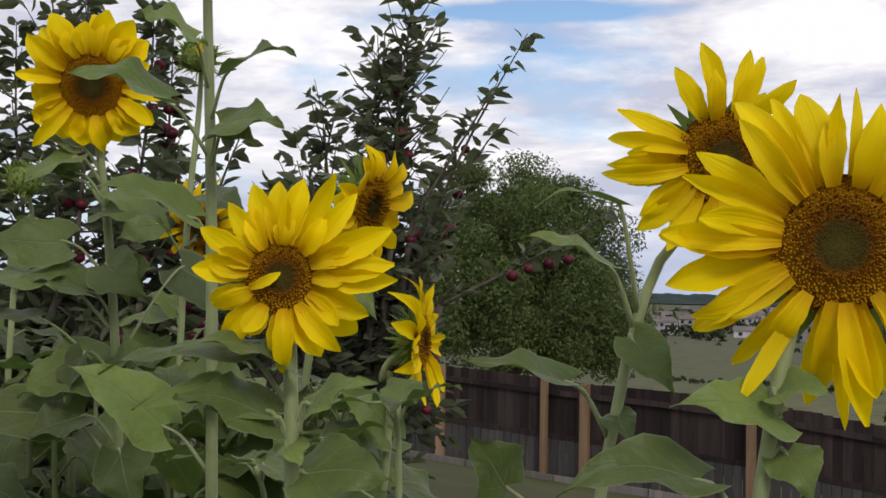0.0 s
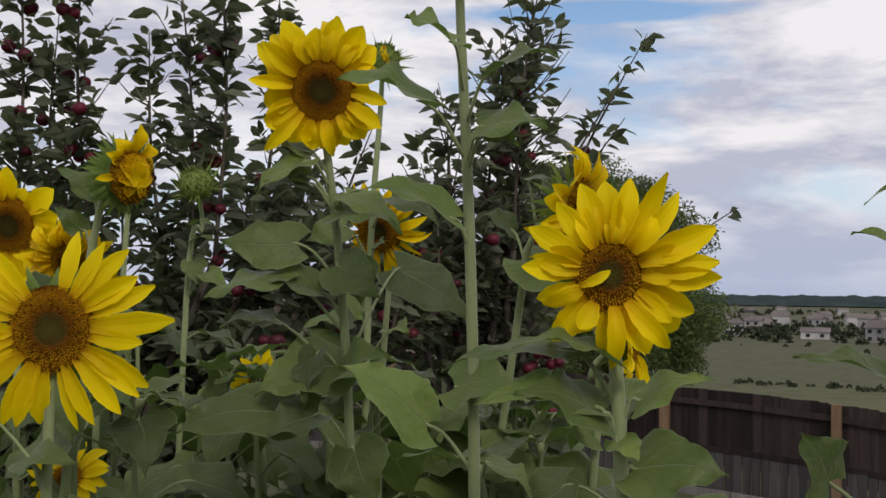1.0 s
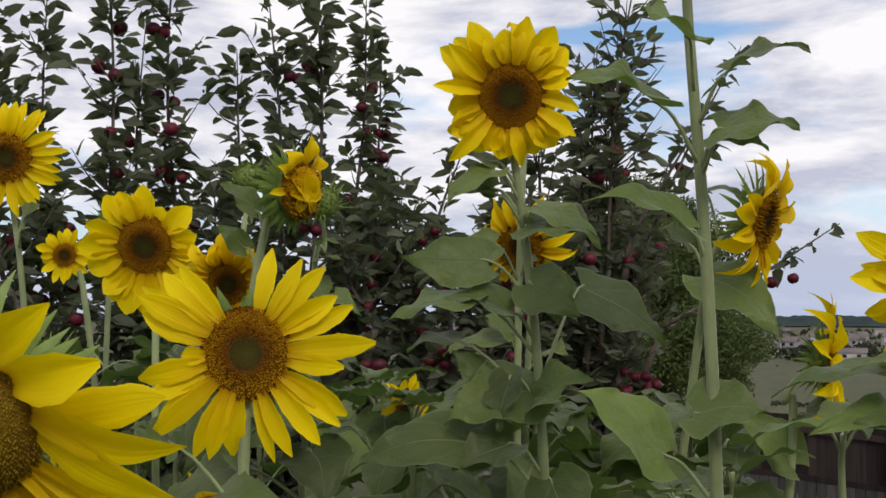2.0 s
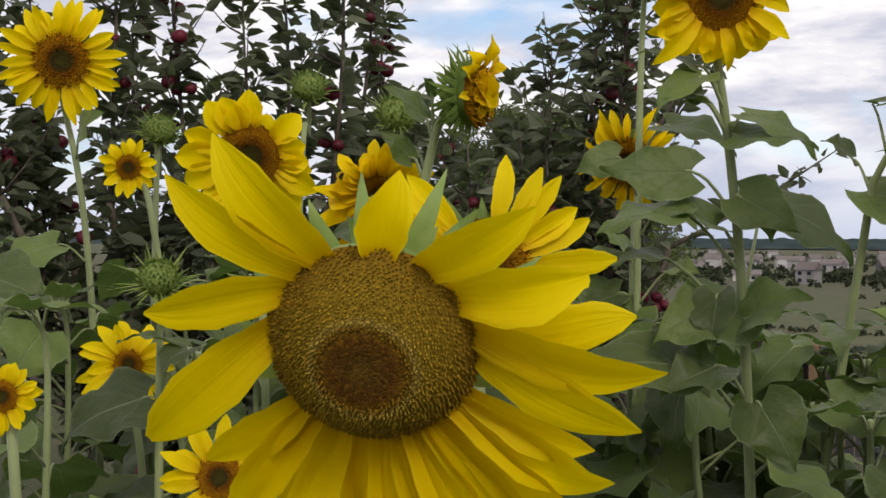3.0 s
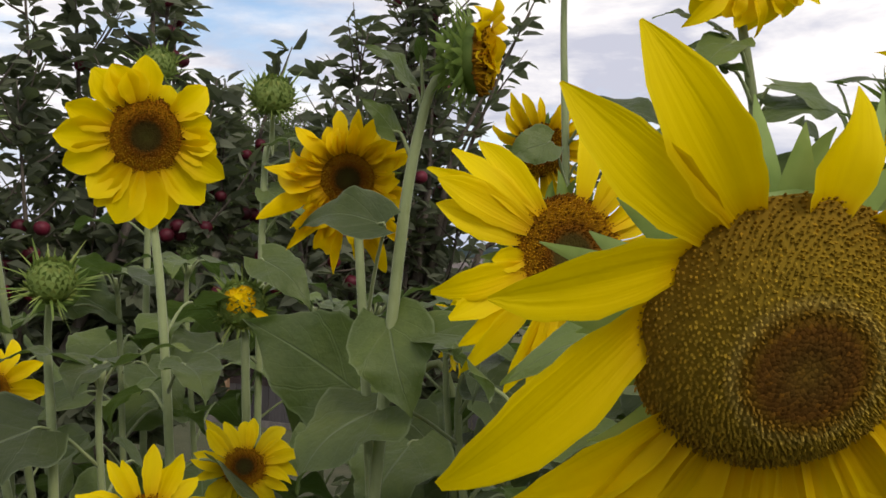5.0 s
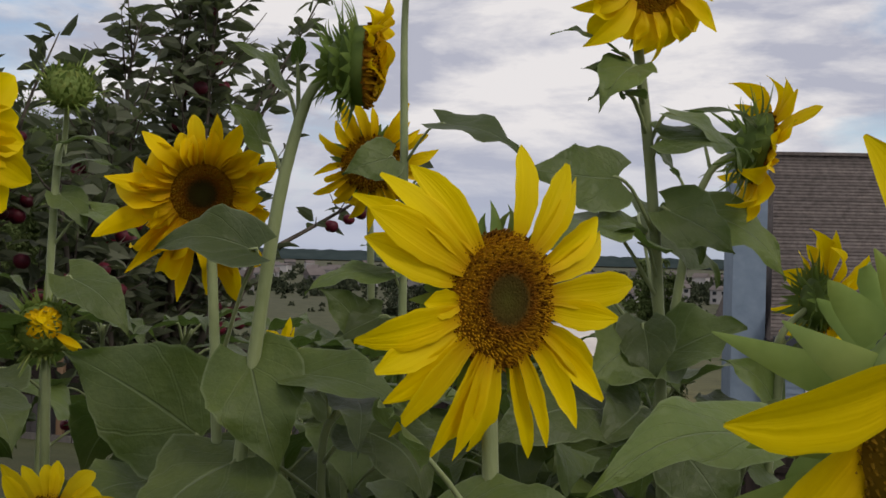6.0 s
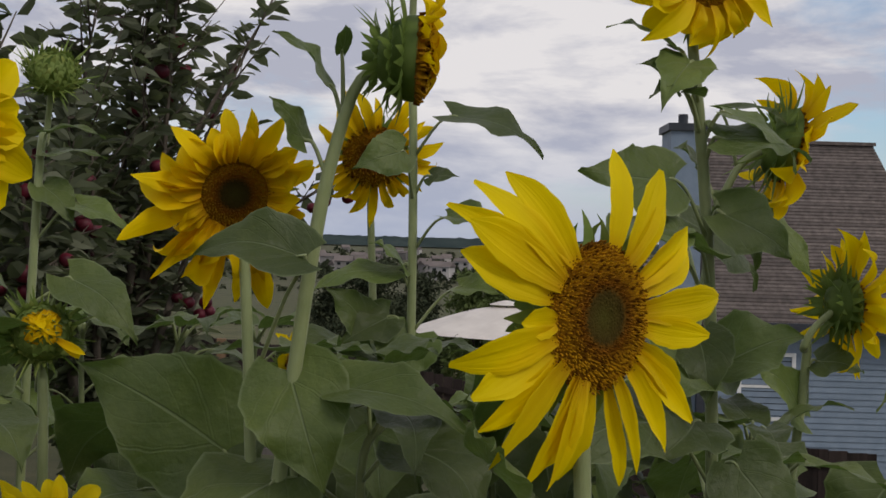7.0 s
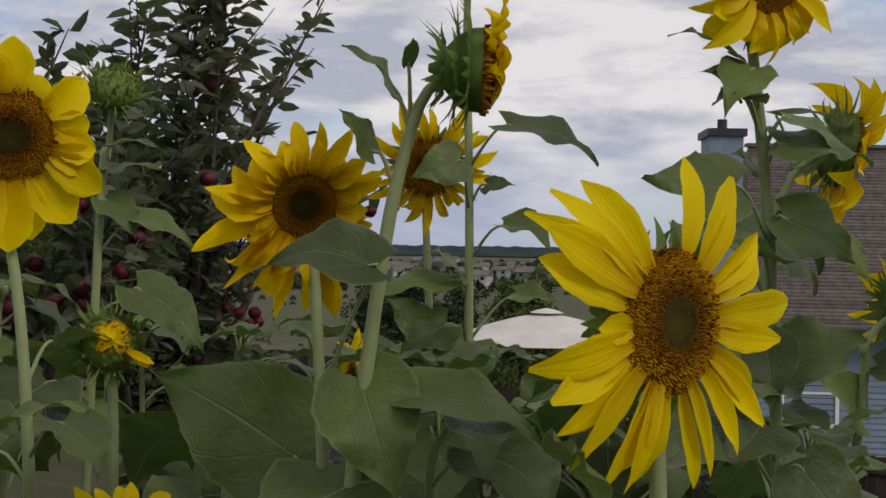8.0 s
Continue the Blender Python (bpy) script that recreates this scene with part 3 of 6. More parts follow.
def flower_head(plant, centre, normal, R, r, seed, rays=(), slim=1.0, dome=0.22, golden=False, forward=0.0, folded=(), petals=22, droop=0.0, florets=260, ripe=False, wild=0.3, bracts=16, ragged=0.35, inner=None, bulb=0.7, spike=1.0, old=False, pale=False):
    """Cup with bracts, disc and single petals under the plant."""
    rng = random.Random(seed)
    centre = np.asarray(centre, float)
    n = unit(normal)
    r_, u_, _ = frame_of(n)
    yellow = golden_petal_mat if old else petal_mat
    cup = [cup_mesh(centre + n * 0.02 * r, n, r * 1.0, r * bulb)]
    for k in range(bracts * 3):
        row = k % 3
        a = 2 * math.pi * (k + rng.uniform(-0.5, 0.5)) / (bracts * 3)
        out = math.cos(a) * r_ + math.sin(a) * u_
        root = centre + out * r * (0.95, 0.86, 0.62)[row] - n * r * (0.22, 0.42, 0.64)[row] * bulb / 0.7
        way = unit(out * (1.0, 0.9, 0.7)[row] - n * (0.05, 0.35, 0.7)[row] * rng.uniform(0.4, 1.2))
        curl = rng.uniform(0.0, 0.5) if row == 0 else rng.uniform(-0.7, 0.3)
        cup.append(bract_mesh(root, way, -n, r * spike * rng.uniform(0.4, 0.75), r * 0.25, curl))
    head = part("flower_head", joined(cup), pale_bract_mat if pale else bract_mat, plant, "green cup with pointed bracts")
    part("disc", disc_mesh(centre, n, r * 1.03, florets, rng, dome), ripe_disc_mat if ripe else (old_disc_mat if old else (disc_mat if golden else dark_disc_mat)), head, "brown disc of small florets with a green middle" if not ripe else "ripe brown disc of florets", smooth=False)
    for deg, reach, wide, *rise in rays:
        a = radians(deg)
        o = math.cos(a) * r_ + math.sin(a) * u_
        lift = forward * rng.uniform(0.75, 1.25) + rng.uniform(-0.03, 0.05)
        if rise:
            # a long petal that sets off aslant from its own place on the rim and arches over
            b = radians(rise[1])
            start = (math.cos(b) * r_ + math.sin(b) * u_) * r * 0.9
            way = o * reach - start
            far_out = float(np.linalg.norm(way))
            part("petal", petal_mesh(centre + start, unit(way), n, far_out, wide, rng, rise[0] / far_out + 0.3, -0.3, 0.2, 0.35, rise[2] if len(rise) > 2 else 0.0), yellow, head)
            continue
        part("petal", petal_mesh(centre + o * r * 0.88 + n * r * rng.uniform(0.0, 0.1), o, n, reach - r * 0.88, wide * slim, rng, lift, rng.uniform(-0.25, 0.10), ragged, 0.4), yellow, head)
    for deg, reach, wide in folded:
        # a petal bent inwards over the disc
        a = radians(deg)
        o = math.cos(a) * r_ + math.sin(a) * u_
        part("petal", petal_mesh(centre + o * r * 0.85 + n * r * 0.25, -o, n, reach, wide, rng, 0.25, -0.3), yellow, head, "yellow petal folded over the disc")
    total = petals if not rays else 0
    if inner:
        for k in range(inner[0]):
            a = 2 * math.pi * (k + rng.uniform(-0.4, 0.4)) / inner[0]
            o = math.cos(a) * r_ + math.sin(a) * u_
            part("petal", petal_mesh(centre + o * r * 0.84 + n * r * 0.14, o, n, R * inner[1] * rng.uniform(0.5, 1.0), R * inner[2], rng, rng.uniform(0.05, 0.6), rng.uniform(-1.0, 0.1), ragged), yellow, head)
    for k in range(total):
        rng.random()
        inner = k % 2
        a = 2 * math.pi * (k + rng.uniform(-0.33, 0.33)) / total
        out = math.cos(a) * r_ + math.sin(a) * u_
        length = (R - r * 0.85) * rng.uniform(1 - wild, 1.08)
        width = slim * 2 * math.pi * (r * 0.55 + R * 0.45) / total * rng.uniform(1.0, 1.45)
        lift = forward * rng.uniform(0.7, 1.25) + rng.uniform(-0.10, 0.22) + 0.10 * inner - droop * (0.5 + 0.5 * abs(math.sin(a)))
        curl = rng.uniform(-0.55, 0.25) - droop
        down = out - np.array((0, 0, 1.0)) * droop * 0.35
        o = unit(down - n * (down @ n))
        part("petal", petal_mesh(centre + o * r * 0.86 + n * r * (0.02 + 0.05 * inner), o, n, length, width, rng, lift, curl, ragged), yellow, head)
    return head


def closed_bud(plant, centre, normal, r, seed, yellow=0.0, spiky=1.1):
    """A round green bud: a ball of overlapping pointed bracts, with a little yellow where it opens."""
    rng = random.Random(seed)
    centre = np.asarray(centre, float)
    n = unit(normal)
    r_, u_, _ = frame_of(n)
    meshes = []
    verts, faces, rings, sides = [], [], 8, 16
    for i in range(rings + 1):
        b = math.pi * i / rings
        for j in range(sides):
            a = 2 * math.pi * j / sides
            verts.append(centre + 0.8 * r * (math.sin(b) * (math.cos(a) * r_ + math.sin(a) * u_) - 0.8 * math.cos(b) * n))
    for i in range(rings):
        for j in range(sides):
            a, b = i * sides + j, i * sides + (j + 1) % sides
            faces.append((a, b, b + sides, a + sides))
    meshes.append((verts, faces))
    for k in range(190):
        # short scales that hug the ball and point at its tip
        b = math.acos(1 - 1.99 * (k + 0.5) / 190)
        a = k * 2.39996
        out = math.cos(a) * r_ + math.sin(a) * u_
        away = unit(math.sin(b) * out - 0.9 * math.cos(b) * n)
        p = centre + 0.78 * r * (math.sin(b) * out - 0.8 * math.cos(b) * n)
        d = unit(math.cos(b) * out + math.sin(b) * n + away * rng.uniform(0.35, 0.9))
        meshes.append(bract_mesh(p, d, away, r * rng.uniform(0.20, 0.36), r * 0.20, rng.uniform(-0.6, 0.2)))
    for k in range(52):
        # longer thin ones stand off round the base
        b = rng.uniform(0.5, 1.75)
        a = k * 2.39996 + rng.uniform(-0.3, 0.3)
        out = math.cos(a) * r_ + math.sin(a) * u_
        away = unit(math.sin(b) * out - 0.9 * math.cos(b) * n)
        p = centre + 0.78 * r * (math.sin(b) * out - 0.8 * math.cos(b) * n)
        d = unit(out + n * rng.uniform(-0.1, 0.9))
        meshes.append(bract_mesh(p, d, away, r * rng.uniform(0.45, 0.85) * spiky, r * 0.15, rng.uniform(-0.5, 0.5)))
    head = part("flower_bud", joined(meshes), bud_mat, plant, "round green bud of pointed bracts")
    for k in range(int(12 * yellow)):
        # petals still folded over one another, one or two already loose
        a = 2 * math.pi * (k + rng.uniform(-0.3, 0.3)) / int(12 * yellow)
        out = math.cos(a) * r_ + math.sin(a) * u_
        loose = k % 9 == 5
        if loose:
            out = unit(0.75 * r_ - 0.65 * u_)
        way = unit(n * 0.5 + out * 0.9) if loose else unit(n * rng.uniform(0.35, 0.7) - out)
        part("petal", petal_mesh(centre + out * r * rng.uniform(0.42, 0.58) + n * r * 0.50, way, unit(n + 0.4 * out), r * (1.1 if loose else rng.uniform(0.5, 0.8)), r * (0.42 if loose else 0.32), rng, 0.0, rng.uniform(-0.6, 0.1)), golden_petal_mat, head, "unfolding yellow petal")
    return head


def leaf_mesh(base, tip, up, width, rng, arch=0.12, cup=0.15, wave=0.07):
    """A broad, pointed, heart-shaped leaf blade from base to tip with a folded midrib and a wavy, toothed rim."""
    base, tip = np.asarray(base, float), np.asarray(tip, float)
    length = np.linalg.norm(tip - base)
    ax = unit(tip - base)
    up = unit(np.asarray(up, float) - ax * (np.asarray(up, float) @ ax))
    side = np.cross(ax, up)
    rows, cols = 15, 11
    ph1, ph2 = rng.uniform(0, 6.3), rng.uniform(0, 6.3)
    sway, curl, twist = rng.uniform(-0.08, 0.08), rng.uniform(-0.16, 0.03), rng.uniform(-0.30, 0.30)
    verts, uvs = [], []
    for i in range(rows):
        s = i / (rows - 1)
        w = (math.sin(math.pi * min(1.0, (s + 0.035) ** 0.62)) ** 0.9) * (1 - 0.30 * s)
        w = 0.5 * width * max(w, 0.0) * 1.09
        w = max(w, 0.5 * width * 0.30 * (1 - s / 0.12)) if s < 0.12 else w
        w *= 1 + (0.035 if i % 2 else -0.02) * (0.2 < s < 0.95)
        mid = base + ax * length * s + up * length * (arch * math.sin(math.pi * s ** 1.2) + curl * s ** 3) + side * sway * length * math.sin(math.pi * s)
        for j in range(cols):
            c = j / (cols - 1) * 2 - 1
            back = 0.16 * length * (abs(c) ** 1.6) * max(0.0, 1 - s / 0.30)
            lift = cup * w * abs(c) ** 1.2 - 0.25 * cup * w * abs(c) ** 3
            ripple = wave * width * (abs(c) ** 2) * math.sin(s * 13 + ph1 + (2.0 if c > 0 else 0)) + 0.25 * wave * width * math.sin(s * 22 + c * 5 + ph2) * abs(c)
            verts.append(mid + side * c * w - ax * back + up * (lift + ripple + twist * s * c * w))
            uvs.append((j / (cols - 1), s))
    faces = [(i * cols + j, i * cols + j + 1, (i + 1) * cols + j + 1, (i + 1) * cols + j) for i in range(rows - 1) for j in range(cols - 1)]
    return verts, faces, uvs


def stem_point(path, z):
    """The stem's centre at a height."""
    for k in range(len(path) - 1):
        if path[k + 1][2] >= z:
            u = (z - path[k][2]) / max(1e-6, path[k + 1][2] - path[k][2])
            return path[k] + (path[k + 1] - path[k]) * min(max(u, 0), 1)
    return path[-1]


def add_leaf(plant, path, base, tip, width, rng, up=(0, 0, 1), arch=0.12, cup=0.15, from_z=None):
    base, tip = np.asarray(base, float), np.asarray(tip, float)
    leaf = part("leaf", leaf_mesh(base, tip, up, width, rng, arch, cup), LEAF_OF.get(plant.name, leaf_mat), plant)
    if path is not None:
        z = from_z if from_z is not None else base[2] - 0.9 * math.hypot(*(base - stem_point(path, base[2]))[:2]) - 0.01
        a = stem_point(path, max(z, 0.02))
        middle = a * 0.4 + base * 0.6 + np.array((0, 0, 0.012))
        d = unit(tip - base)
        line = spline([a, middle, base, base + d * 0.12 * np.linalg.norm(tip - base)], 9)
        part("petiole", tube(line, [0.0032, 0.0024, 0.0021, 0.001], 6), stem_mat, leaf)
    return leaf


def random_leaves(plant, path, z0, z1, count, rng, size=0.16, spin=0.0, bare=()):
    """Leaves in a loose spiral along the stem; the low ones larger."""
    for k in range(count):
        z = z0 + (z1 - z0) * (k + rng.uniform(0.2, 0.8)) / count
        a = spin + k * 2.4 + rng.uniform(-0.5, 0.5)
        d = np.array((math.cos(a), math.sin(a), 0.0))
        q = stem_point(path, z)
        big = size * (1.18 - 0.45 * (z - z0) / max(0.01, z1 - z0)) * rng.uniform(0.8, 1.15)
        reach = big * rng.uniform(0.45, 0.75)
        base = q + d * reach + np.array((0, 0, reach * rng.uniform(0.3, 0.8)))
        slope = rng.uniform(0.25, 1.15)
        tip = base + unit(d + np.array((0, 0, -slope))) * big
        up = unit(np.array((rng.uniform(-0.6, 0.6), rng.uniform(-0.9, 0.4), 1.0)))
        shape = big * rng.uniform(0.82, 1.06), rng, up, rng.uniform(0.05, 0.18), rng.uniform(-0.1, 0.3)
        if k in bare:
            continue
        add_leaf(plant, path, base, tip, *shape, from_z=z)


def stem_line(foot, low, head, normal, neck=0.07):
    n = unit(normal)
    head = np.asarray(head, float)
    below = head - n * neck + np.array((0, 0, -neck * 0.9))
    pts = [foot, low] if low is not None else [foot, np.asarray(foot) * 0.45 + below * 0.55]
    return spline([*pts, below, head - n * 0.012], 22)


# by plant, the leaves along the stem that have dropped off
# light painted into the leaf colour: first set brightened, second set shaded
LIT_PLANTS, SHADED_PLANTS = {12, 15, 16, 36, 37, 17}, {22, 23, 28, 69, 70, 86, 87}
LEAF_OF = {}
FALLEN = {68: (16, 18), 27: (7,), 60: (18,), 96: (17,), 69: (15, 18), 28: (8,), 62: (17, 18), 83: (18,)}

LABELS = {
    "open": "open yellow sunflower on a tall hairy green stem",
    "bud": "green unopened sunflower bud on a hairy stem",
}


def sunflower(head, normal, R, r, low, seed, upright=0.35, label=LABELS["open"], thick=0.0078, leaves=(), fill=(0.35, 1.1, 7), size=0.17, neck=0.07, kind="open", **look_of):
    """One plant. low: a point that the stem passes on its way down to the soil."""
    rng = random.Random(seed)
    head, low = np.asarray(head, float), np.asarray(low, float)
    lean = (low - head)[:2] / max(0.15, head[2] - low[2]) * upright
    foot = np.array((low[0] + lean[0] * low[2], low[1] + lean[1] * low[2], -0.02))
    plant = thing("sunflower", (float(foot[0]), float(foot[1]), 0.0), label, "sunflower", "sunflowers in the garden bed")
    LEAF_OF[plant.name] = lit_leaf_mat if seed in LIT_PLANTS else (shaded_leaf_mat if seed in SHADED_PLANTS else leaf_mat)
    path = stem_line(foot, low, head, normal, neck)
    part("stem", tube(path, [thick * 1.1, thick, thick * 0.9, thick * 0.72, thick * 0.66], 9), stem_mat, plant)
    if kind == "open":
        flower_head(plant, head, normal, R, r, seed, **look_of)
    elif kind == "bud":
        closed_bud(plant, head, normal, r, seed, **look_of)
    if kind == "leafy":
        n = rng.uniform(0, 6.28)
        for k in range(4):
            d = np.array((math.cos(n + k * 1.7), math.sin(n + k * 1.7), 0.0))
            add_leaf(plant, path, head + d * 0.03, head + d * rng.uniform(0.10, 0.16) + np.array((0, 0, rng.uniform(-0.05, 0.04))), 0.07, rng, (0, 0, 1), 0.1, 0.2, from_z=float(head[2]) - 0.04)
    for spec in leaves:
        base, tip, width, *more = spec
        up = more[0] if more else (0, 0, 1)
        arch = more[1] if len(more) > 1 else 0.10
        add_leaf(plant, path, base, tip, width, rng, up, arch, rng.uniform(-0.10, 0.42))
    if fill:
        random_leaves(plant, path, fill[0], fill[1], fill[2], rng, size, rng.uniform(0, 6.3), FALLEN.get(seed, ()))
    return plant


# tall sunflower with a clean round head
sunflower((-0.462, 1.909, 1.947), (0.084, -0.981, -0.173), 0.112, 0.056, (-0.411, 1.932, 1.401), 11, neck=0.03, label='tall open yellow sunflower with short broad petals', fill=(0.3, 1.35, 14), slim=0.82, ragged=0.75, inner=(12, 0.9, 0.22), florets=1300, rays=[(147, 0.134, 0.052), (120, 0.129, 0.052), (136, 0.128, 0.046), (113, 0.098, 0.046), (96, 0.102, 0.052), (77, 0.122, 0.055), (57, 0.124, 0.052), (42, 0.113, 0.057), (23, 0.097, 0.046), (-1, 0.082, 0.052), (-32, 0.112, 0.046), (-48, 0.105, 0.052), (-65, 0.101, 0.052), (-82, 0.103, 0.052), (-100, 0.097, 0.052), (-125, 0.11, 0.057), (-148, 0.107, 0.057), (-166, 0.099, 0.057), (175, 0.092, 0.052), (155, 0.102, 0.046), (-114, 0.09, 0.052), (-14, 0.066, 0.046)], leaves=[
    ((-0.484, 1.91, 1.833), (-0.565, 1.87, 1.774), 0.067, (-0.02, -0.34, 0.9), 0.1),
    ((-0.421, 1.914, 1.78), (-0.323, 1.879, 1.728), 0.072, (-0.04, -0.42, 0.87), 0.1),
    ((-0.498, 1.917, 1.698), (-0.627, 1.934, 1.701), 0.090, (-0.28, -0.82, 0.45), 0.1),
    ((-0.486, 1.917, 1.798), (-0.567, 1.886, 1.789), 0.054, (-0.14, -0.4, 0.86), 0.1),
    ((-0.437, 1.91, 1.749), (-0.336, 1.857, 1.733), 0.095, (-0.17, -0.47, 0.82), 0.1),
    ((-0.433, 1.909, 1.664), (-0.36, 1.859, 1.615), 0.086, (-0.31, -0.81, 0.47), 0.1),
    ((-0.461, 1.912, 1.619), (-0.566, 1.885, 1.64), 0.089, (-0.22, -0.6, 0.76), 0.1),
    ((-0.402, 1.903, 1.371), (-0.364, 1.858, 1.281), 0.107, (-0.35, -0.88, 0.43), 0.1),
    ((-0.459, 1.911, 1.424), (-0.548, 1.882, 1.387), 0.091, (-0.26, -0.72, 0.72), 0.1),
    ((-0.423, 1.907, 1.489), (-0.344, 1.857, 1.524), 0.097, (-0.23, -0.6, 0.8), 0.1),
    ((-0.342, 2.071, 1.663), (-0.201, 2.039, 1.58), 0.109, (-0.08, -0.64, 0.75), 0.1),
    ((-0.52, 1.917, 1.645), (-0.643, 1.876, 1.611), 0.098, (-0.01, -0.34, 0.93), 0.1),
    ((-0.536, 1.92, 1.576), (-0.614, 1.878, 1.573), 0.057, (-0.01, -0.42, 0.92), 0.1),
    ((-0.423, 1.927, 1.501), (-0.56, 1.885, 1.461), 0.120, (-0.07, -0.76, 0.69), 0.1),
    ((-0.497, 1.928, 1.421), (-0.698, 1.884, 1.403), 0.109, (-0.04, -0.7, 0.79), 0.1),
    ((-0.403, 1.919, 1.667), (-0.391, 1.883, 1.601), 0.071, (-0.1, -0.93, 0.32), 0.1),
    ((-0.49, 1.932, 1.85), (-0.579, 1.943, 1.873), 0.048, (-0.29, -0.3, 0.84), 0.1),
    ((-0.489, 1.931, 1.808), (-0.547, 1.921, 1.827), 0.047, (-0.6, -0.62, 0.38), 0.1),
    ((-0.461, 1.911, 1.524), (-0.481, 1.875, 1.445), 0.071, (-0.67, -0.66, 0.41), 0.1),
])
# sunflower with shaggy petals and one folded into its disc
sunflower((-0.095, 1.18, 1.641), (0.011, -0.997, -0.078), 0.108, 0.037, (-0.08, 1.189, 1.429), 12, label='shaggy yellow sunflower with long uneven petals', fill=(0.3, 1.2, 13), slim=0.86, ragged=0.7, golden=True, inner=(12, 0.62, 0.2), folded=[(200, 0.034, 0.011)], florets=700, rays=[(150, 0.095, 0.028), (127, 0.091, 0.028), (106, 0.097, 0.032), (94, 0.097, 0.035), (80, 0.1, 0.032), (61, 0.116, 0.025), (46, 0.115, 0.028), (25, 0.119, 0.035), (8, 0.113, 0.032), (-3, 0.116, 0.03), (-24, 0.096, 0.032), (-39, 0.103, 0.035), (-62, 0.089, 0.035), (-90, 0.083, 0.03), (-74, 0.07, 0.035), (-132, 0.089, 0.032), (-118, 0.068, 0.028), (-158, 0.078, 0.027), (175, 0.089, 0.028), (-18, 0.079, 0.028)], leaves=[
    ((-0.09, 1.184, 1.554), (-0.187, 1.143, 1.585), 0.065, (-0.05, -0.34, 0.96), 0.1),
    ((-0.101, 1.186, 1.5), (-0.189, 1.145, 1.528), 0.075, (-0.09, -0.7, 0.78), 0.1),
    ((-0.064, 1.185, 1.515), (-0.006, 1.144, 1.549), 0.060, (-0.1, -0.63, 0.82), 0.1),
    ((-0.069, 1.188, 1.447), (0.018, 1.148, 1.448), 0.084, (-0.12, -0.75, 0.75), 0.1),
    ((-0.086, 1.187, 1.475), (-0.07, 1.148, 1.458), 0.035, (-0.12, -0.85, 0.6), 0.1),
    ((-0.136, 1.184, 1.566), (-0.262, 1.142, 1.551), 0.048, (-0.16, -0.44, 0.9), 0.1),
    ((-0.111, 1.188, 1.507), (-0.228, 1.145, 1.519), 0.059, (-0.25, -0.66, 0.77), 0.1),
])
# wide sunflower
sunflower((-0.815, 1.675, 1.563), (0.12, -0.993, -0.009), 0.152, 0.06, (-0.818, 1.681, 1.383), 13, label='wide open yellow sunflower with many slim petals', fill=(0.3, 1.25, 14), golden=True, florets=1500, rays=[(75, 0.145, 0.026), (58, 0.143, 0.026), (50, 0.157, 0.029), (33, 0.141, 0.032), (22, 0.156, 0.028), (4, 0.171, 0.035), (-10, 0.13, 0.029), (-30, 0.161, 0.032), (-35, 0.156, 0.026), (-49, 0.156, 0.028), (-68, 0.15, 0.024), (-77, 0.149, 0.018), (-100, 0.14, 0.032), (-110, 0.147, 0.028), (-118, 0.155, 0.026), (-113, 0.137, 0.029), (-137, 0.167, 0.03), (-141, 0.146, 0.029), (-157, 0.141, 0.032), (-166, 0.148, 0.035), (-177, 0.085, 0.026), (161, 0.148, 0.036), (150, 0.16, 0.036), (147, 0.169, 0.023), (139, 0.159, 0.029), (127, 0.148, 0.029)], leaves=[
    ((-0.853, 1.691, 1.378), (-0.762, 1.613, 1.394), 0.065, (-0.27, -0.57, 0.89), 0.1),
    ((-0.916, 1.676, 1.447), (-0.942, 1.634, 1.472), 0.072, (0.16, -0.74, 0.73), 0.1),
])
# sunflower with thin twisted petals
sunflower((-0.411, 2.756, 1.766), (-0.381, -0.842, -0.382), 0.128, 0.055, (-0.404, 2.743, 1.246), 14, old=True, label='fading yellow sunflower with thin curled petals', petals=26, slim=0.72, wild=0.3, droop=0.16, ragged=1.2, fill=(0.3, 1.4, 14), florets=420)
# sunflower beside the largest one
sunflower((0.347, 1.181, 1.769), (0.037, -0.994, -0.105), 0.118, 0.047, (0.236, 1.202, 1.461), 15, label='open yellow sunflower with long upright petals', fill=(0.3, 1.15, 9), golden=True, florets=900, thick=0.0062, slim=0.7, ragged=0.8, inner=(9, 0.8, 0.16), rays=[(157, 0.121, 0.032), (178, 0.102, 0.029), (-175, 0.119, 0.032), (-147, 0.104, 0.036), (-138, 0.114, 0.036), (-123, 0.111, 0.032), (120, 0.105, 0.032), (102, 0.12, 0.032), (77, 0.113, 0.029), (58, 0.079, 0.029), (-111, 0.093, 0.032), (35, 0.084, 0.029), (-5, 0.096, 0.032), (-95, 0.092, 0.032), (-73, 0.095, 0.032), (-42, 0.1, 0.032), (-165, 0.101, 0.029)], leaves=[
    ((0.197, 1.201, 1.539), (0.083, 1.166, 1.558), 0.057, (-0.15, -0.55, 0.86), 0.1),
    ((0.244, 1.193, 1.721), (0.154, 1.157, 1.724), 0.024, (-0.08, -0.25, 0.95), 0.1),
    ((0.232, 1.195, 1.659), (0.14, 1.159, 1.684), 0.044, (-0.12, -0.4, 0.9), 0.1),
    ((0.259, 1.196, 1.585), (0.294, 1.156, 1.535), 0.051, (-0.25, -0.78, 0.6), 0.1),
    ((0.135, 1.208, 1.432), (0.095, 1.168, 1.487), 0.075, (-0.18, -0.84, 0.64), 0.1),
    ((0.247, 1.2, 1.508), (0.255, 1.16, 1.484), 0.037, (-0.23, -0.73, 0.72), 0.1),
])
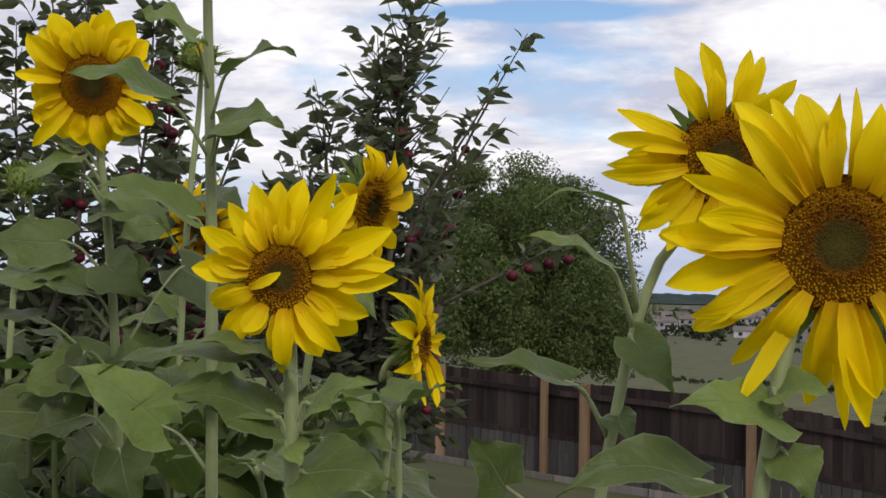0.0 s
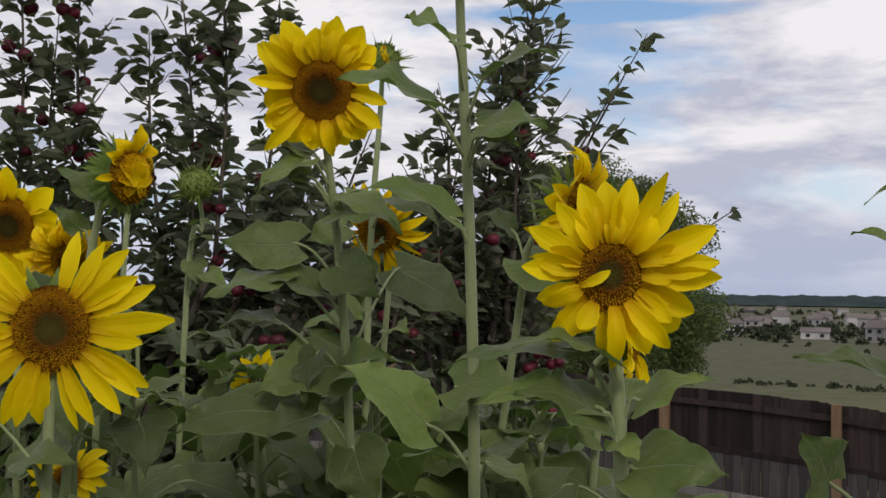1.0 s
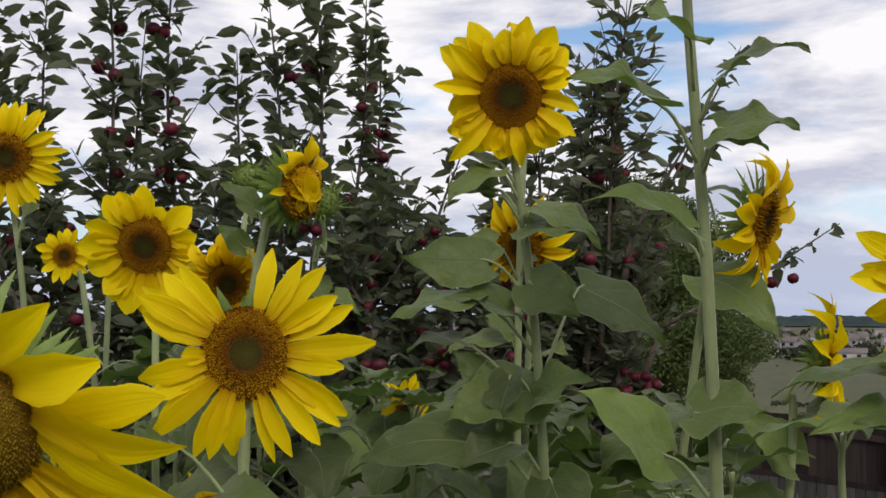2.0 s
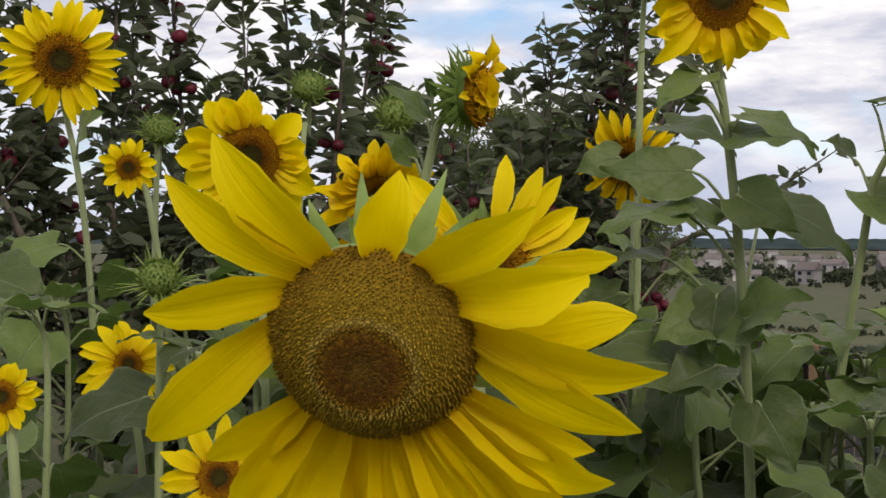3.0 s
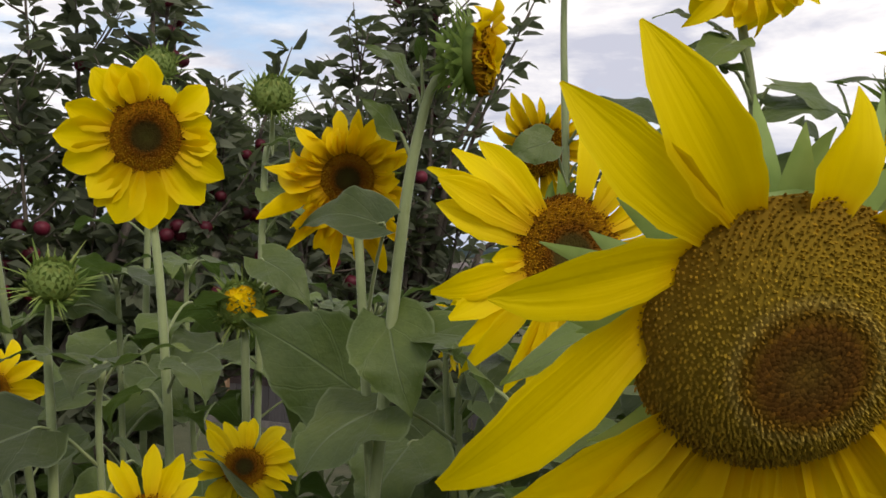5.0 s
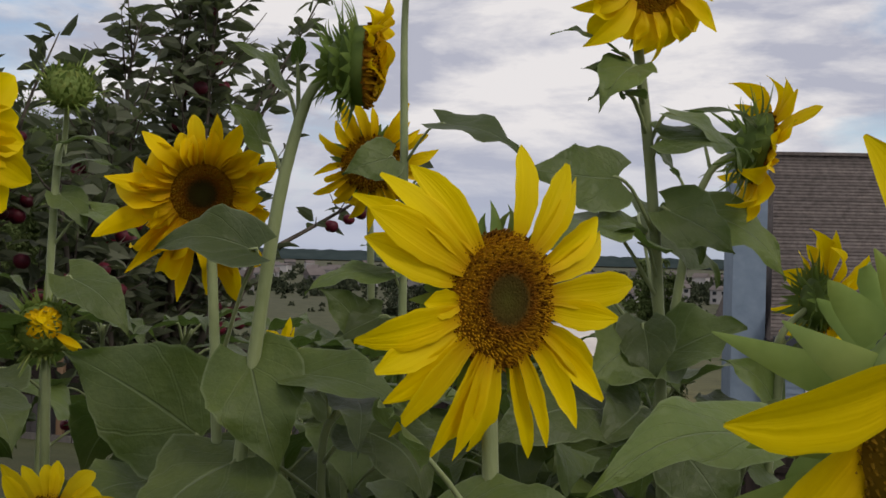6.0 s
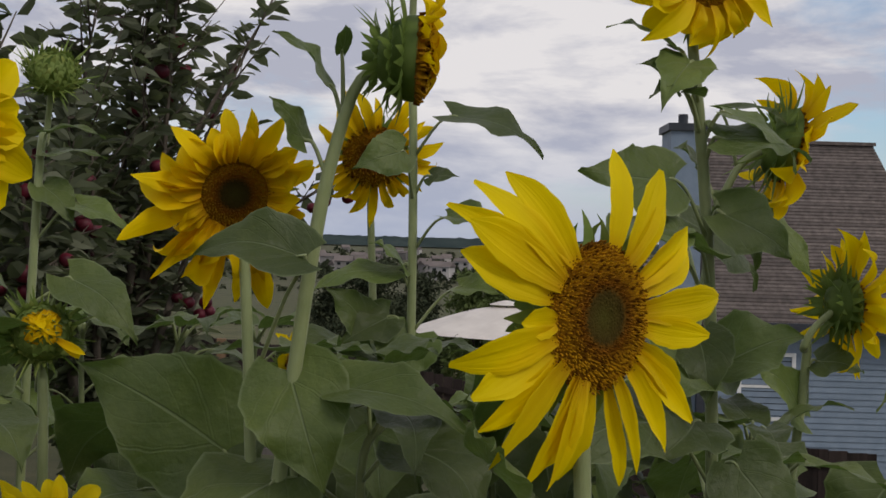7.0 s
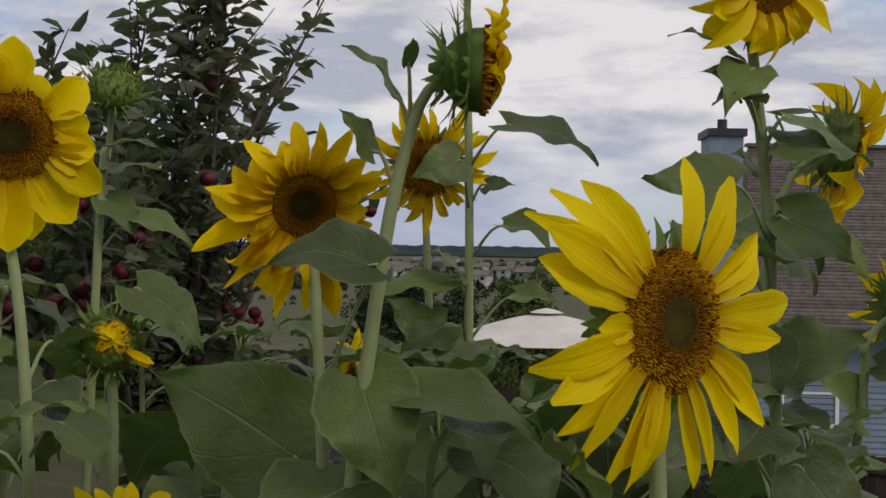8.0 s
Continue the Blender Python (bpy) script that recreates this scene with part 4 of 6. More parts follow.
# near sunflower
sunflower((0.39, 0.982, 1.675), (-0.233, -0.972, -0.044), 0.158, 0.058, (0.328, 0.992, 1.47), 16, label='large open yellow sunflower with broad loose petals', fill=(0.3, 1.05, 10), golden=True, florets=1500, thick=0.0072, slim=0.66, ragged=1.0, inner=(18, 0.82, 0.15), rays=[(127, 0.146, 0.036), (114, 0.146, 0.027), (103, 0.141, 0.045), (95, 0.127, 0.023), (82, 0.137, 0.017), (70, 0.113, 0.036), (146, 0.143, 0.039), (154, 0.144, 0.03), (-180, 0.148, 0.048), (-168, 0.149, 0.048), (-150, 0.154, 0.042), (-130, 0.151, 0.025), (-121, 0.163, 0.025), (-99, 0.147, 0.045), (-90, 0.158, 0.023), (-81, 0.132, 0.039), (-73, 0.14, 0.03), (-54, 0.12, 0.036), (-33, 0.109, 0.036), (-4, 0.1, 0.036), (24, 0.109, 0.036), (47, 0.112, 0.036)], leaves=[
    ((0.342, 0.989, 1.528), (0.244, 0.954, 1.546), 0.061, (-0.25, -0.72, 0.72), 0.1),
    ((0.347, 0.99, 1.499), (0.357, 0.951, 1.468), 0.049, (-0.27, -0.77, 0.67), 0.1),
    ((0.277, 0.995, 1.474), (0.152, 0.961, 1.474), 0.059, (-0.19, -0.67, 0.81), 0.1),
    ((0.337, 0.989, 1.547), (0.369, 0.947, 1.555), 0.045, (-0.2, -0.61, 0.82), 0.1),
])
# sunflower seen from the side
sunflower((0.076, 2.127, 1.54), (0.95, -0.3, 0), 0.125, 0.045, (0.02, 2.168, 1.328), 17, bracts=22, spike=1.3, bulb=0.6, label='open yellow sunflower turned away on a bent neck', petals=22, wild=0.3, ragged=0.8, fill=(0.3, 1.1, 7), florets=200, leaves=[
    ((0.043, 2.153, 1.451), (0.072, 2.087, 1.44), 0.067, (-0.59, -0.48, 0.71), 0.1),
    ((0.021, 2.166, 1.266), (-0.115, 2.208, 1.313), 0.106, (-0.53, -0.45, 0.84), 0.1),
    ((0.027, 2.163, 1.363), (-0.072, 2.181, 1.452), 0.081, (-0.54, -0.45, 0.8), 0.1),
])
# sunflower with wavy petals
sunflower((-0.02, 2.17, 1.782), (0.86, -0.48, -0.25), 0.138, 0.056, (-0.131, 2.244, 1.482), 18, old=True, forward=0.16, spike=1.5, bracts=15, label='yellow sunflower with wavy drooping petals on a bent neck', petals=22, slim=1.1, wild=0.3, droop=0.14, ragged=0.7, fill=(0.3, 1.4, 9), florets=200, neck=0.09, leaves=[
    ((-0.108, 2.231, 1.687), (-0.005, 2.114, 1.584), 0.115, (-0.41, -0.4, 0.8), 0.1),
    ((-0.189, 2.189, 1.336), (-0.077, 2.134, 1.269), 0.110, (-0.31, -0.69, 0.74), 0.1),
    ((-0.104, 2.229, 1.835), (-0.040, 2.130, 1.805), 0.030, (-0.19, -0.18, 0.94), 0.16),
    ((-0.131, 2.246, 1.742), (-0.189, 2.237, 1.772), 0.062, (-0.46, -0.45, 0.72), 0.1),
])
# rounded sunflower
sunflower((-1.181, 2.5, 1.752), (-0.02, -0.977, -0.211), 0.132, 0.062, (-1.151, 2.49, 1.339), 19, label='open yellow sunflower with a broad brown disc', fill=(0.3, 1.45, 18), florets=1000, rays=[(89, 0.126, 0.051), (63, 0.088, 0.045), (38, 0.125, 0.051), (12, 0.107, 0.051), (-4, 0.11, 0.048), (-26, 0.141, 0.051), (-52, 0.141, 0.062), (-73, 0.14, 0.053), (-88, 0.148, 0.062), (-108, 0.147, 0.062), (-123, 0.137, 0.045), (-134, 0.13, 0.059), (-159, 0.139, 0.053), (178, 0.14, 0.059), (160, 0.129, 0.053), (129, 0.13, 0.053), (115, 0.122, 0.055), (104, 0.107, 0.051), (-17, 0.12, 0.045)])
# small sunflower
sunflower((-1.496, 2.931, 1.755), (0.167, -0.978, -0.129), 0.068, 0.03, (-1.432, 2.923, 1.58), 20, label='small open yellow sunflower behind the others', petals=18, fill=(0.3, 1.5, 9), florets=480)
# sunflower against the tree
sunflower((-1.645, 2.933, 1.99), (0.261, -0.955, -0.138), 0.142, 0.063, (-1.573, 2.916, 1.468), 21, label='open yellow sunflower with narrow petals', petals=30, wild=0.2, fill=(0.3, 1.6, 11), florets=420, leaves=[
    ((-1.602, 2.924, 1.831), (-1.545, 2.878, 1.877), 0.083, (0.16, -0.75, 0.58), 0.1),
])
# sunflower half covered by a leaf
sunflower((-0.936, 2.141, 1.667), (-0.257, -0.922, -0.291), 0.128, 0.043, (-0.92, 2.127, 1.484), 22, old=True, label='yellow sunflower with drooping petals behind a leaf', fill=(0.3, 1.2, 12), florets=700, thick=0.0066, ragged=1.7, slim=0.78, inner=(26, 0.52, 0.17), rays=[(-178, 0.118, 0.038), (-158, 0.133, 0.035), (162, 0.098, 0.035), (132, 0.080, 0.035), (97, 0.098, 0.027), (79, 0.098, 0.027), (36, 0.084, 0.038), (24, 0.092, 0.035), (-16, 0.097, 0.027), (-26, 0.106, 0.038), (-135, 0.129, 0.035), (-129, 0.13, 0.031), (-113, 0.142, 0.035), (-103, 0.144, 0.027), (-81, 0.135, 0.023), (-75, 0.148, 0.035), (-70, 0.152, 0.035), (-48, 0.135, 0.031), (114, 0.075, 0.031), (51, 0.078, 0.031), (172, 0.112, 0.031)], leaves=[
    ((-0.924, 1.987, 1.6), (-1.023, 2.052, 1.604), 0.072, (-0.39, -0.77, 0.52), 0.1),
])
# half open sunflower on a thick bent neck
sunflower((-0.795, 2.000, 1.812), (0.84, -0.53, -0.03), 0.09, 0.045, (-0.908, 2.07, 1.358), 23, label='half open yellow sunflower on a thick bent stem', rays=[(92, 0.092, 0.030), (64, 0.068, 0.030), (120, 0.070, 0.032), (148, 0.064, 0.026), (186, 0.092, 0.014), (30, 0.062, 0.026)], folded=[(80, 0.060, 0.042), (112, 0.066, 0.044), (45, 0.058, 0.040), (150, 0.058, 0.040), (185, 0.050, 0.036), (10, 0.050, 0.036), (-60, 0.040, 0.030), (-120, 0.044, 0.030)], forward=0.45, old=True, ragged=1.2, dome=0.3, fill=(0.3, 1.15, 8), florets=160, thick=0.0085, neck=0.075, bracts=26, bulb=1.0, spike=1.25, leaves=[
    ((-0.861, 2.043, 1.816), (-0.877, 2.006, 1.84), 0.018, (-0.3, -0.56, 0.67), 0.1),
    ((-0.873, 2.051, 1.782), (-0.934, 2.043, 1.835), 0.056, (-0.23, -0.44, 0.8), 0.1),
    ((-0.892, 2.062, 1.723), (-0.939, 2.046, 1.764), 0.042, (-0.34, -0.68, 0.58), 0.1),
    ((-0.901, 2.066, 1.481), (-0.885, 2.007, 1.357), 0.116, (-0.43, -0.87, 0.32), 0.1),
    ((-0.854, 2.036, 1.464), (-0.761, 1.927, 1.427), 0.074, (-0.33, -0.62, 0.8), 0.1),
    ((-0.915, 2.194, 1.374), (-1.059, 2.29, 1.472), 0.160, (-0.48, -0.86, 0.12), 0.05),
])
# round bud
sunflower((-0.897, 3.033, 1.892), (-0.064, -0.726, 0.685), 0.05, 0.055, (-0.919, 3.042, 1.604), 24, label='round green sunflower bud with spiky bracts', kind='bud', fill=(0.3, 1.55, 9), leaves=[
    ((-0.902, 3.038, 1.789), (-0.832, 2.944, 1.792), 0.040, (-0.09, -0.33, 0.91), 0.1),
    ((-0.905, 3.04, 1.75), (-0.827, 2.941, 1.747), 0.042, (-0.11, -0.41, 0.88), 0.1),
    ((-0.908, 3.041, 1.696), (-0.873, 2.97, 1.628), 0.067, (-0.22, -0.84, 0.47), 0.1),
    ((-0.858, 3.008, 1.668), (-0.786, 2.913, 1.627), 0.061, (-0.18, -0.62, 0.75), 0.1),
])
# bud behind
sunflower((-1.116, 3.248, 1.979), (0.051, -0.731, 0.68), 0.05, 0.05, (-1.136, 3.248, 1.707), 25, label='small green sunflower bud among leaves', kind='bud', fill=(0.3, 1.7, 9))
# bud by the small flower
sunflower((-1.499, 3.321, 1.874), (0.133, -0.694, 0.707), 0.05, 0.05, (-1.506, 3.314, 1.705), 26, label='small green sunflower bud among leaves', kind='bud', fill=(0.3, 1.5, 8))
# spiky bud
sunflower((-1.32, 2.334, 1.529), (0.095, -0.74, 0.666), 0.04, 0.042, (-1.318, 2.333, 1.156), 27, label='spiky green sunflower bud on a stout stem', kind='bud', spiky=1.5, fill=(0.3, 1.35, 8))
# opening bud
sunflower((-1.02, 2.592, 1.479), (-0.215, -0.919, 0.331), 0.05, 0.05, (-1.014, 2.593, 1.316), 28, label='opening sunflower bud showing folded yellow petals', kind='bud', yellow=1.6, fill=(0.3, 1.25, 9), leaves=[
    ((-0.99, 2.58, 1.557), (-0.921, 2.486, 1.478), 0.080, (-0.22, -0.79, 0.6), 0.1),
])
# bud on the tall thin stem
sunflower((-0.4, 2.58, 2.13), (0.086, -0.941, 0.328), 0.05, 0.045, (-0.426, 2.592, 1.496), 30, label='opening sunflower bud high on a thin stem', kind='bud', yellow=0.35, fill=(0.3, 1.2, 9), upright=0.0, leaves=[
    ((-0.377, 2.563, 1.827), (-0.271, 2.445, 1.777), 0.094, (-0.23, -0.35, 0.86), 0.1),
    ((-0.472, 2.553, 1.762), (-0.56, 2.563, 1.729), 0.076, (-0.49, -0.8, 0.27), 0.1),
    ((-0.404, 2.58, 1.727), (-0.387, 2.521, 1.726), 0.040, (-0.46, -0.73, 0.45), 0.1),
    ((-0.381, 2.564, 1.66), (-0.334, 2.485, 1.63), 0.084, (-0.27, -0.42, 0.86), 0.1),
    ((-0.42, 2.588, 1.468), (-0.473, 2.575, 1.379), 0.113, (-0.46, -0.73, 0.57), 0.1),
    ((-0.438, 2.601, 1.579), (-0.505, 2.597, 1.615), 0.074, (-0.26, -0.43, 0.88), 0.1),
    ((-0.449, 2.608, 1.567), (-0.585, 2.649, 1.539), 0.072, (-0.22, -0.36, 0.92), 0.1),
    ((-0.482, 2.629, 1.466), (-0.564, 2.635, 1.544), 0.077, (-0.41, -0.71, 0.64), 0.1),
    ((-0.361, 2.551, 1.546), (-0.328, 2.481, 1.537), 0.059, (-0.36, -0.53, 0.79), 0.1),
    ((-0.455, 2.611, 1.495), (-0.543, 2.621, 1.45), 0.086, (-0.39, -0.66, 0.69), 0.1),
])
# low flower
sunflower((-1.414, 2.538, 1.358), (0.307, -0.912, 0.271), 0.1, 0.03, (-1.382, 2.53, 1.115), 31, label='small open yellow sunflower low among the leaves', petals=20, wild=0.35, fill=(0.3, 1.1, 8), florets=480)
# low flower
sunflower((-1.196, 2.194, 1.21), (0.062, -0.959, 0.277), 0.098, 0.038, (-1.195, 2.189, 1.129), 32, label='open yellow sunflower low among the leaves', petals=20, wild=0.3, fill=(0.2, 0.95, 7), florets=480)
# low flower
sunflower((-1.034, 2.464, 1.226), (-0.129, -0.794, 0.593), 0.098, 0.036, (-1.035, 2.46, 1.062), 133, label='open yellow sunflower low among the leaves', petals=20, wild=0.3, fill=(0.2, 0.82, 7), florets=480)
# low flower
sunflower((-1.455, 1.908, 1.38), (0.242, -0.962, 0.125), 0.055, 0.024, (-1.433, 1.904, 1.242), 34, label='small open yellow sunflower low among the leaves', petals=18, fill=(0.2, 1.1, 6), florets=480)
# low flower
sunflower((-0.657, 2.563, 1.42), (0.725, -0.684, 0.082), 0.075, 0.028, (-0.645, 2.574, 1.239), 35, label='small half hidden yellow sunflower turned aside', petals=18, wild=0.3, fill=(0.2, 1.2, 9), florets=480)
# largest sunflower
sunflower((-0.944, 1.099, 1.525), (-0.185, -0.895, -0.405), 0.205, 0.075, (-0.865, 1.27, 1.393), 36, label='huge open yellow sunflower with a ripe brown disc', fill=(0.3, 1.0, 7), dome=0.6, upright=0.0, ragged=0.7, spike=1.1, pale=True, florets=3200, ripe=True, thick=0.0092, rays=[(119, 0.188, 0.04, 0.016, 112), (132, 0.188, 0.034, 0.024, 126), (157, 0.166, 0.041, 0.027, 140, 0.25), (-161, 0.192, 0.047, 0.014, 168, 0.12), (-140, 0.177, 0.039), (-131, 0.205, 0.039), (-123, 0.218, 0.039), (-113, 0.212, 0.039), (-105, 0.222, 0.039), (-96, 0.226, 0.04), (-87, 0.23, 0.04), (-77, 0.226, 0.04), (-68, 0.229, 0.039), (-56, 0.227, 0.04), (-48, 0.225, 0.042), (-37, 0.22, 0.042), (-30, 0.186, 0.029), (-17, 0.199, 0.043, 0.008, 2), (-5, 0.206, 0.042, 0.01, 14), (24, 0.168, 0.044, 0.015, 36), (45, 0.167, 0.039, 0.022, 58), (81, 0.131, 0.039), (4, 0.186, 0.039)], leaves=[
    ((-0.921, 1.245, 1.511), (-1.042, 1.246, 1.488), 0.049, (-0.54, -0.53, 0.75), 0.1),
])
# tall stem
sunflower((-0.244, 1.573, 2.13), (-0.01, -0.926, 0.377), 0.05, 0.05, (-0.217, 1.605, 1.417), 37, label='very tall sunflower bud on a thick hairy stem', kind='bud', fill=(0.3, 1.25, 8), thick=0.0084, leaves=[
    ((-0.25, 1.579, 1.956), (-0.317, 1.538, 1.981), 0.104, (-0, -0.49, 0.76), 0.1),
    ((-0.204, 1.581, 1.916), (-0.115, 1.54, 1.939), 0.085, (-0.02, -0.42, 0.83), 0.1),
    ((-0.216, 1.583, 1.845), (-0.126, 1.543, 1.84), 0.102, (-0.02, -0.64, 0.68), 0.1),
    ((-0.287, 1.582, 1.875), (-0.402, 1.541, 1.908), 0.102, (0.01, -0.42, 0.84), 0.1),
    ((-0.25, 1.591, 1.721), (-0.375, 1.545, 1.769), 0.070, (-0.13, -0.56, 0.78), 0.1),
    ((-0.281, 1.603, 1.443), (-0.402, 1.556, 1.526), 0.096, (-0.17, -0.8, 0.67), 0.1),
    ((-0.244, 1.601, 1.494), (-0.158, 1.563, 1.496), 0.094, (-0.18, -0.74, 0.71), 0.1),
    ((-0.21, 1.586, 1.836), (-0.162, 1.548, 1.817), 0.058, (-0.16, -0.61, 0.67), 0.1),
])
sunflower((-0.20, 2.00, 1.34), (-0.25, -0.5, 0.8), 0.04, 0.026, (-0.18, 2.00, 0.8), 60, label="leafy young sunflower plant without a flower", kind="leafy", fill=(0.35, 1.28, 19), size=0.19, thick=0.007)
sunflower((-0.38, 2.25, 1.44), (0.22, -0.5, 0.8), 0.04, 0.026, (-0.36, 2.25, 0.8), 61, label="leafy young sunflower plant without a flower", kind="leafy", fill=(0.35, 1.38, 19), size=0.19, thick=0.007)
sunflower((0.03, 1.90, 1.45), (-0.12, -0.5, 0.8), 0.04, 0.026, (0.05, 1.90, 0.8), 62, label="leafy young sunflower plant without a flower", kind="leafy", fill=(0.35, 1.39, 19), size=0.19, thick=0.007)
sunflower((0.10, 2.45, 1.18), (0.04, -0.5, 0.8), 0.04, 0.026, (0.12, 2.45, 0.8), 63, label="leafy young sunflower plant without a flower", kind="leafy", fill=(0.35, 1.12, 19), size=0.19, thick=0.007)
sunflower((-0.28, 2.50, 1.36), (0.21, -0.5, 0.8), 0.04, 0.026, (-0.26, 2.50, 0.8), 64, label="leafy young sunflower plant without a flower", kind="leafy", fill=(0.35, 1.30, 19), size=0.19, thick=0.007)
sunflower((-0.12, 2.30, 1.45), (-0.05, -0.5, 0.8), 0.04, 0.026, (-0.10, 2.30, 0.8), 65, label="leafy young sunflower plant without a flower", kind="leafy", fill=(0.35, 1.39, 19), size=0.19, thick=0.007)
sunflower((0.20, 2.25, 1.10), (-0.04, -0.5, 0.8), 0.04, 0.026, (0.22, 2.25, 0.8), 66, label="leafy young sunflower plant without a flower", kind="leafy", fill=(0.35, 1.04, 19), size=0.19, thick=0.007)
sunflower((-1.91, 2.25, 1.41), (-0.12, -0.5, 0.8), 0.04, 0.026, (-1.89, 2.25, 0.8), 67, label="leafy young sunflower plant without a flower", kind="leafy", fill=(0.35, 1.35, 19), size=0.19, thick=0.007)
sunflower((-1.52, 2.27, 1.48), (-0.27, -0.5, 0.8), 0.04, 0.026, (-1.50, 2.27, 0.8), 68, label="leafy young sunflower plant without a flower", kind="leafy", fill=(0.35, 1.42, 19), size=0.19, thick=0.007)
sunflower((-1.25, 2.33, 1.41), (0.08, -0.5, 0.8), 0.04, 0.026, (-1.23, 2.33, 0.8), 69, label="leafy young sunflower plant without a flower", kind="leafy", fill=(0.35, 1.35, 19), size=0.19, thick=0.007)
sunflower((-0.70, 2.42, 1.46), (0.02, -0.5, 0.8), 0.04, 0.026, (-0.68, 2.42, 0.8), 70, label="leafy young sunflower plant without a flower", kind="leafy", fill=(0.35, 1.40, 19), size=0.19, thick=0.007)
sunflower((-0.39, 2.28, 1.44), (-0.09, -0.5, 0.8), 0.04, 0.026, (-0.37, 2.28, 0.8), 71, label="leafy young sunflower plant without a flower", kind="leafy", fill=(0.35, 1.38, 19), size=0.19, thick=0.007)
sunflower((-1.84, 2.70, 1.60), (-0.18, -0.5, 0.8), 0.04, 0.026, (-1.82, 2.70, 0.8), 72, label="leafy young sunflower plant without a flower", kind="leafy", fill=(0.35, 1.54, 19), size=0.19, thick=0.007)
sunflower((-1.58, 2.66, 1.48), (-0.18, -0.5, 0.8), 0.04, 0.026, (-1.56, 2.66, 0.8), 73, label="leafy young sunflower plant without a flower", kind="leafy", fill=(0.35, 1.42, 19), size=0.19, thick=0.007)
sunflower((-1.22, 2.85, 1.53), (-0.13, -0.5, 0.8), 0.04, 0.026, (-1.20, 2.85, 0.8), 74, label="leafy young sunflower plant without a flower", kind="leafy", fill=(0.35, 1.47, 19), size=0.19, thick=0.007)
sunflower((-0.72, 2.82, 1.47), (0.15, -0.5, 0.8), 0.04, 0.026, (-0.70, 2.82, 0.8), 75, label="leafy young sunflower plant without a flower", kind="leafy", fill=(0.35, 1.41, 19), size=0.19, thick=0.007)
sunflower((-0.38, 2.68, 1.43), (0.04, -0.5, 0.8), 0.04, 0.026, (-0.36, 2.68, 0.8), 76, label="leafy young sunflower plant without a flower", kind="leafy", fill=(0.35, 1.37, 19), size=0.19, thick=0.007)
sunflower((-1.90, 3.23, 1.58), (-0.24, -0.5, 0.8), 0.04, 0.026, (-1.88, 3.23, 0.8), 77, label="leafy young sunflower plant without a flower", kind="leafy", fill=(0.35, 1.52, 19), size=0.19, thick=0.007)
sunflower((-1.44, 3.29, 1.41), (-0.16, -0.5, 0.8), 0.04, 0.026, (-1.42, 3.29, 0.8), 78, label="leafy young sunflower plant without a flower", kind="leafy", fill=(0.35, 1.35, 19), size=0.19, thick=0.007)
sunflower((-1.06, 3.10, 1.55), (0.07, -0.5, 0.8), 0.04, 0.026, (-1.04, 3.10, 0.8), 79, label="leafy young sunflower plant without a flower", kind="leafy", fill=(0.35, 1.49, 19), size=0.19, thick=0.007)
sunflower((-0.77, 3.24, 1.45), (-0.10, -0.5, 0.8), 0.04, 0.026, (-0.75, 3.24, 0.8), 80, label="leafy young sunflower plant without a flower", kind="leafy", fill=(0.35, 1.39, 19), size=0.19, thick=0.007)
sunflower((-0.45, 3.12, 1.44), (-0.02, -0.5, 0.8), 0.04, 0.026, (-0.43, 3.12, 0.8), 81, label="leafy young sunflower plant without a flower", kind="leafy", fill=(0.35, 1.38, 19), size=0.19, thick=0.007)
sunflower((-0.10, 1.75, 1.21), (0.12, -0.5, 0.8), 0.04, 0.026, (-0.08, 1.75, 0.8), 82, label="leafy young sunflower plant without a flower", kind="leafy", fill=(0.35, 1.15, 19), size=0.19, thick=0.007)
sunflower((-0.15, 2.60, 1.36), (0.27, -0.5, 0.8), 0.04, 0.026, (-0.13, 2.60, 0.8), 83, label="leafy young sunflower plant without a flower", kind="leafy", fill=(0.35, 1.30, 19), size=0.19, thick=0.007)
sunflower((0.25, 2.00, 1.12), (0.28, -0.5, 0.8), 0.04, 0.026, (0.27, 2.00, 0.8), 84, label="leafy young sunflower plant without a flower", kind="leafy", fill=(0.35, 1.06, 19), size=0.19, thick=0.007)
sunflower((-0.55, 1.50, 1.21), (-0.13, -0.5, 0.8), 0.04, 0.026, (-0.53, 1.50, 0.8), 85, label="leafy young sunflower plant without a flower", kind="leafy", fill=(0.35, 1.15, 19), size=0.19, thick=0.007)
sunflower((-0.62, 2.35, 1.45), (0.17, -0.5, 0.8), 0.04, 0.026, (-0.60, 2.35, 0.8), 86, label="leafy young sunflower plant without a flower", kind="leafy", fill=(0.35, 1.39, 19), size=0.19, thick=0.007)
sunflower((-0.78, 2.05, 1.44), (0.27, -0.5, 0.8), 0.04, 0.026, (-0.76, 2.05, 0.8), 87, label="leafy young sunflower plant without a flower", kind="leafy", fill=(0.35, 1.38, 19), size=0.19, thick=0.007)
sunflower((0.15, 1.55, 1.14), (0.19, -0.5, 0.8), 0.04, 0.026, (0.17, 1.55, 0.8), 88, label="leafy young sunflower plant without a flower", kind="leafy", fill=(0.35, 1.08, 19), size=0.19, thick=0.007)
sunflower((-0.42, 2.63, 1.33), (-0.19, -0.5, 0.8), 0.04, 0.026, (-0.40, 2.63, 0.8), 89, label="leafy young sunflower plant without a flower", kind="leafy", fill=(0.35, 1.27, 19), size=0.19, thick=0.007)
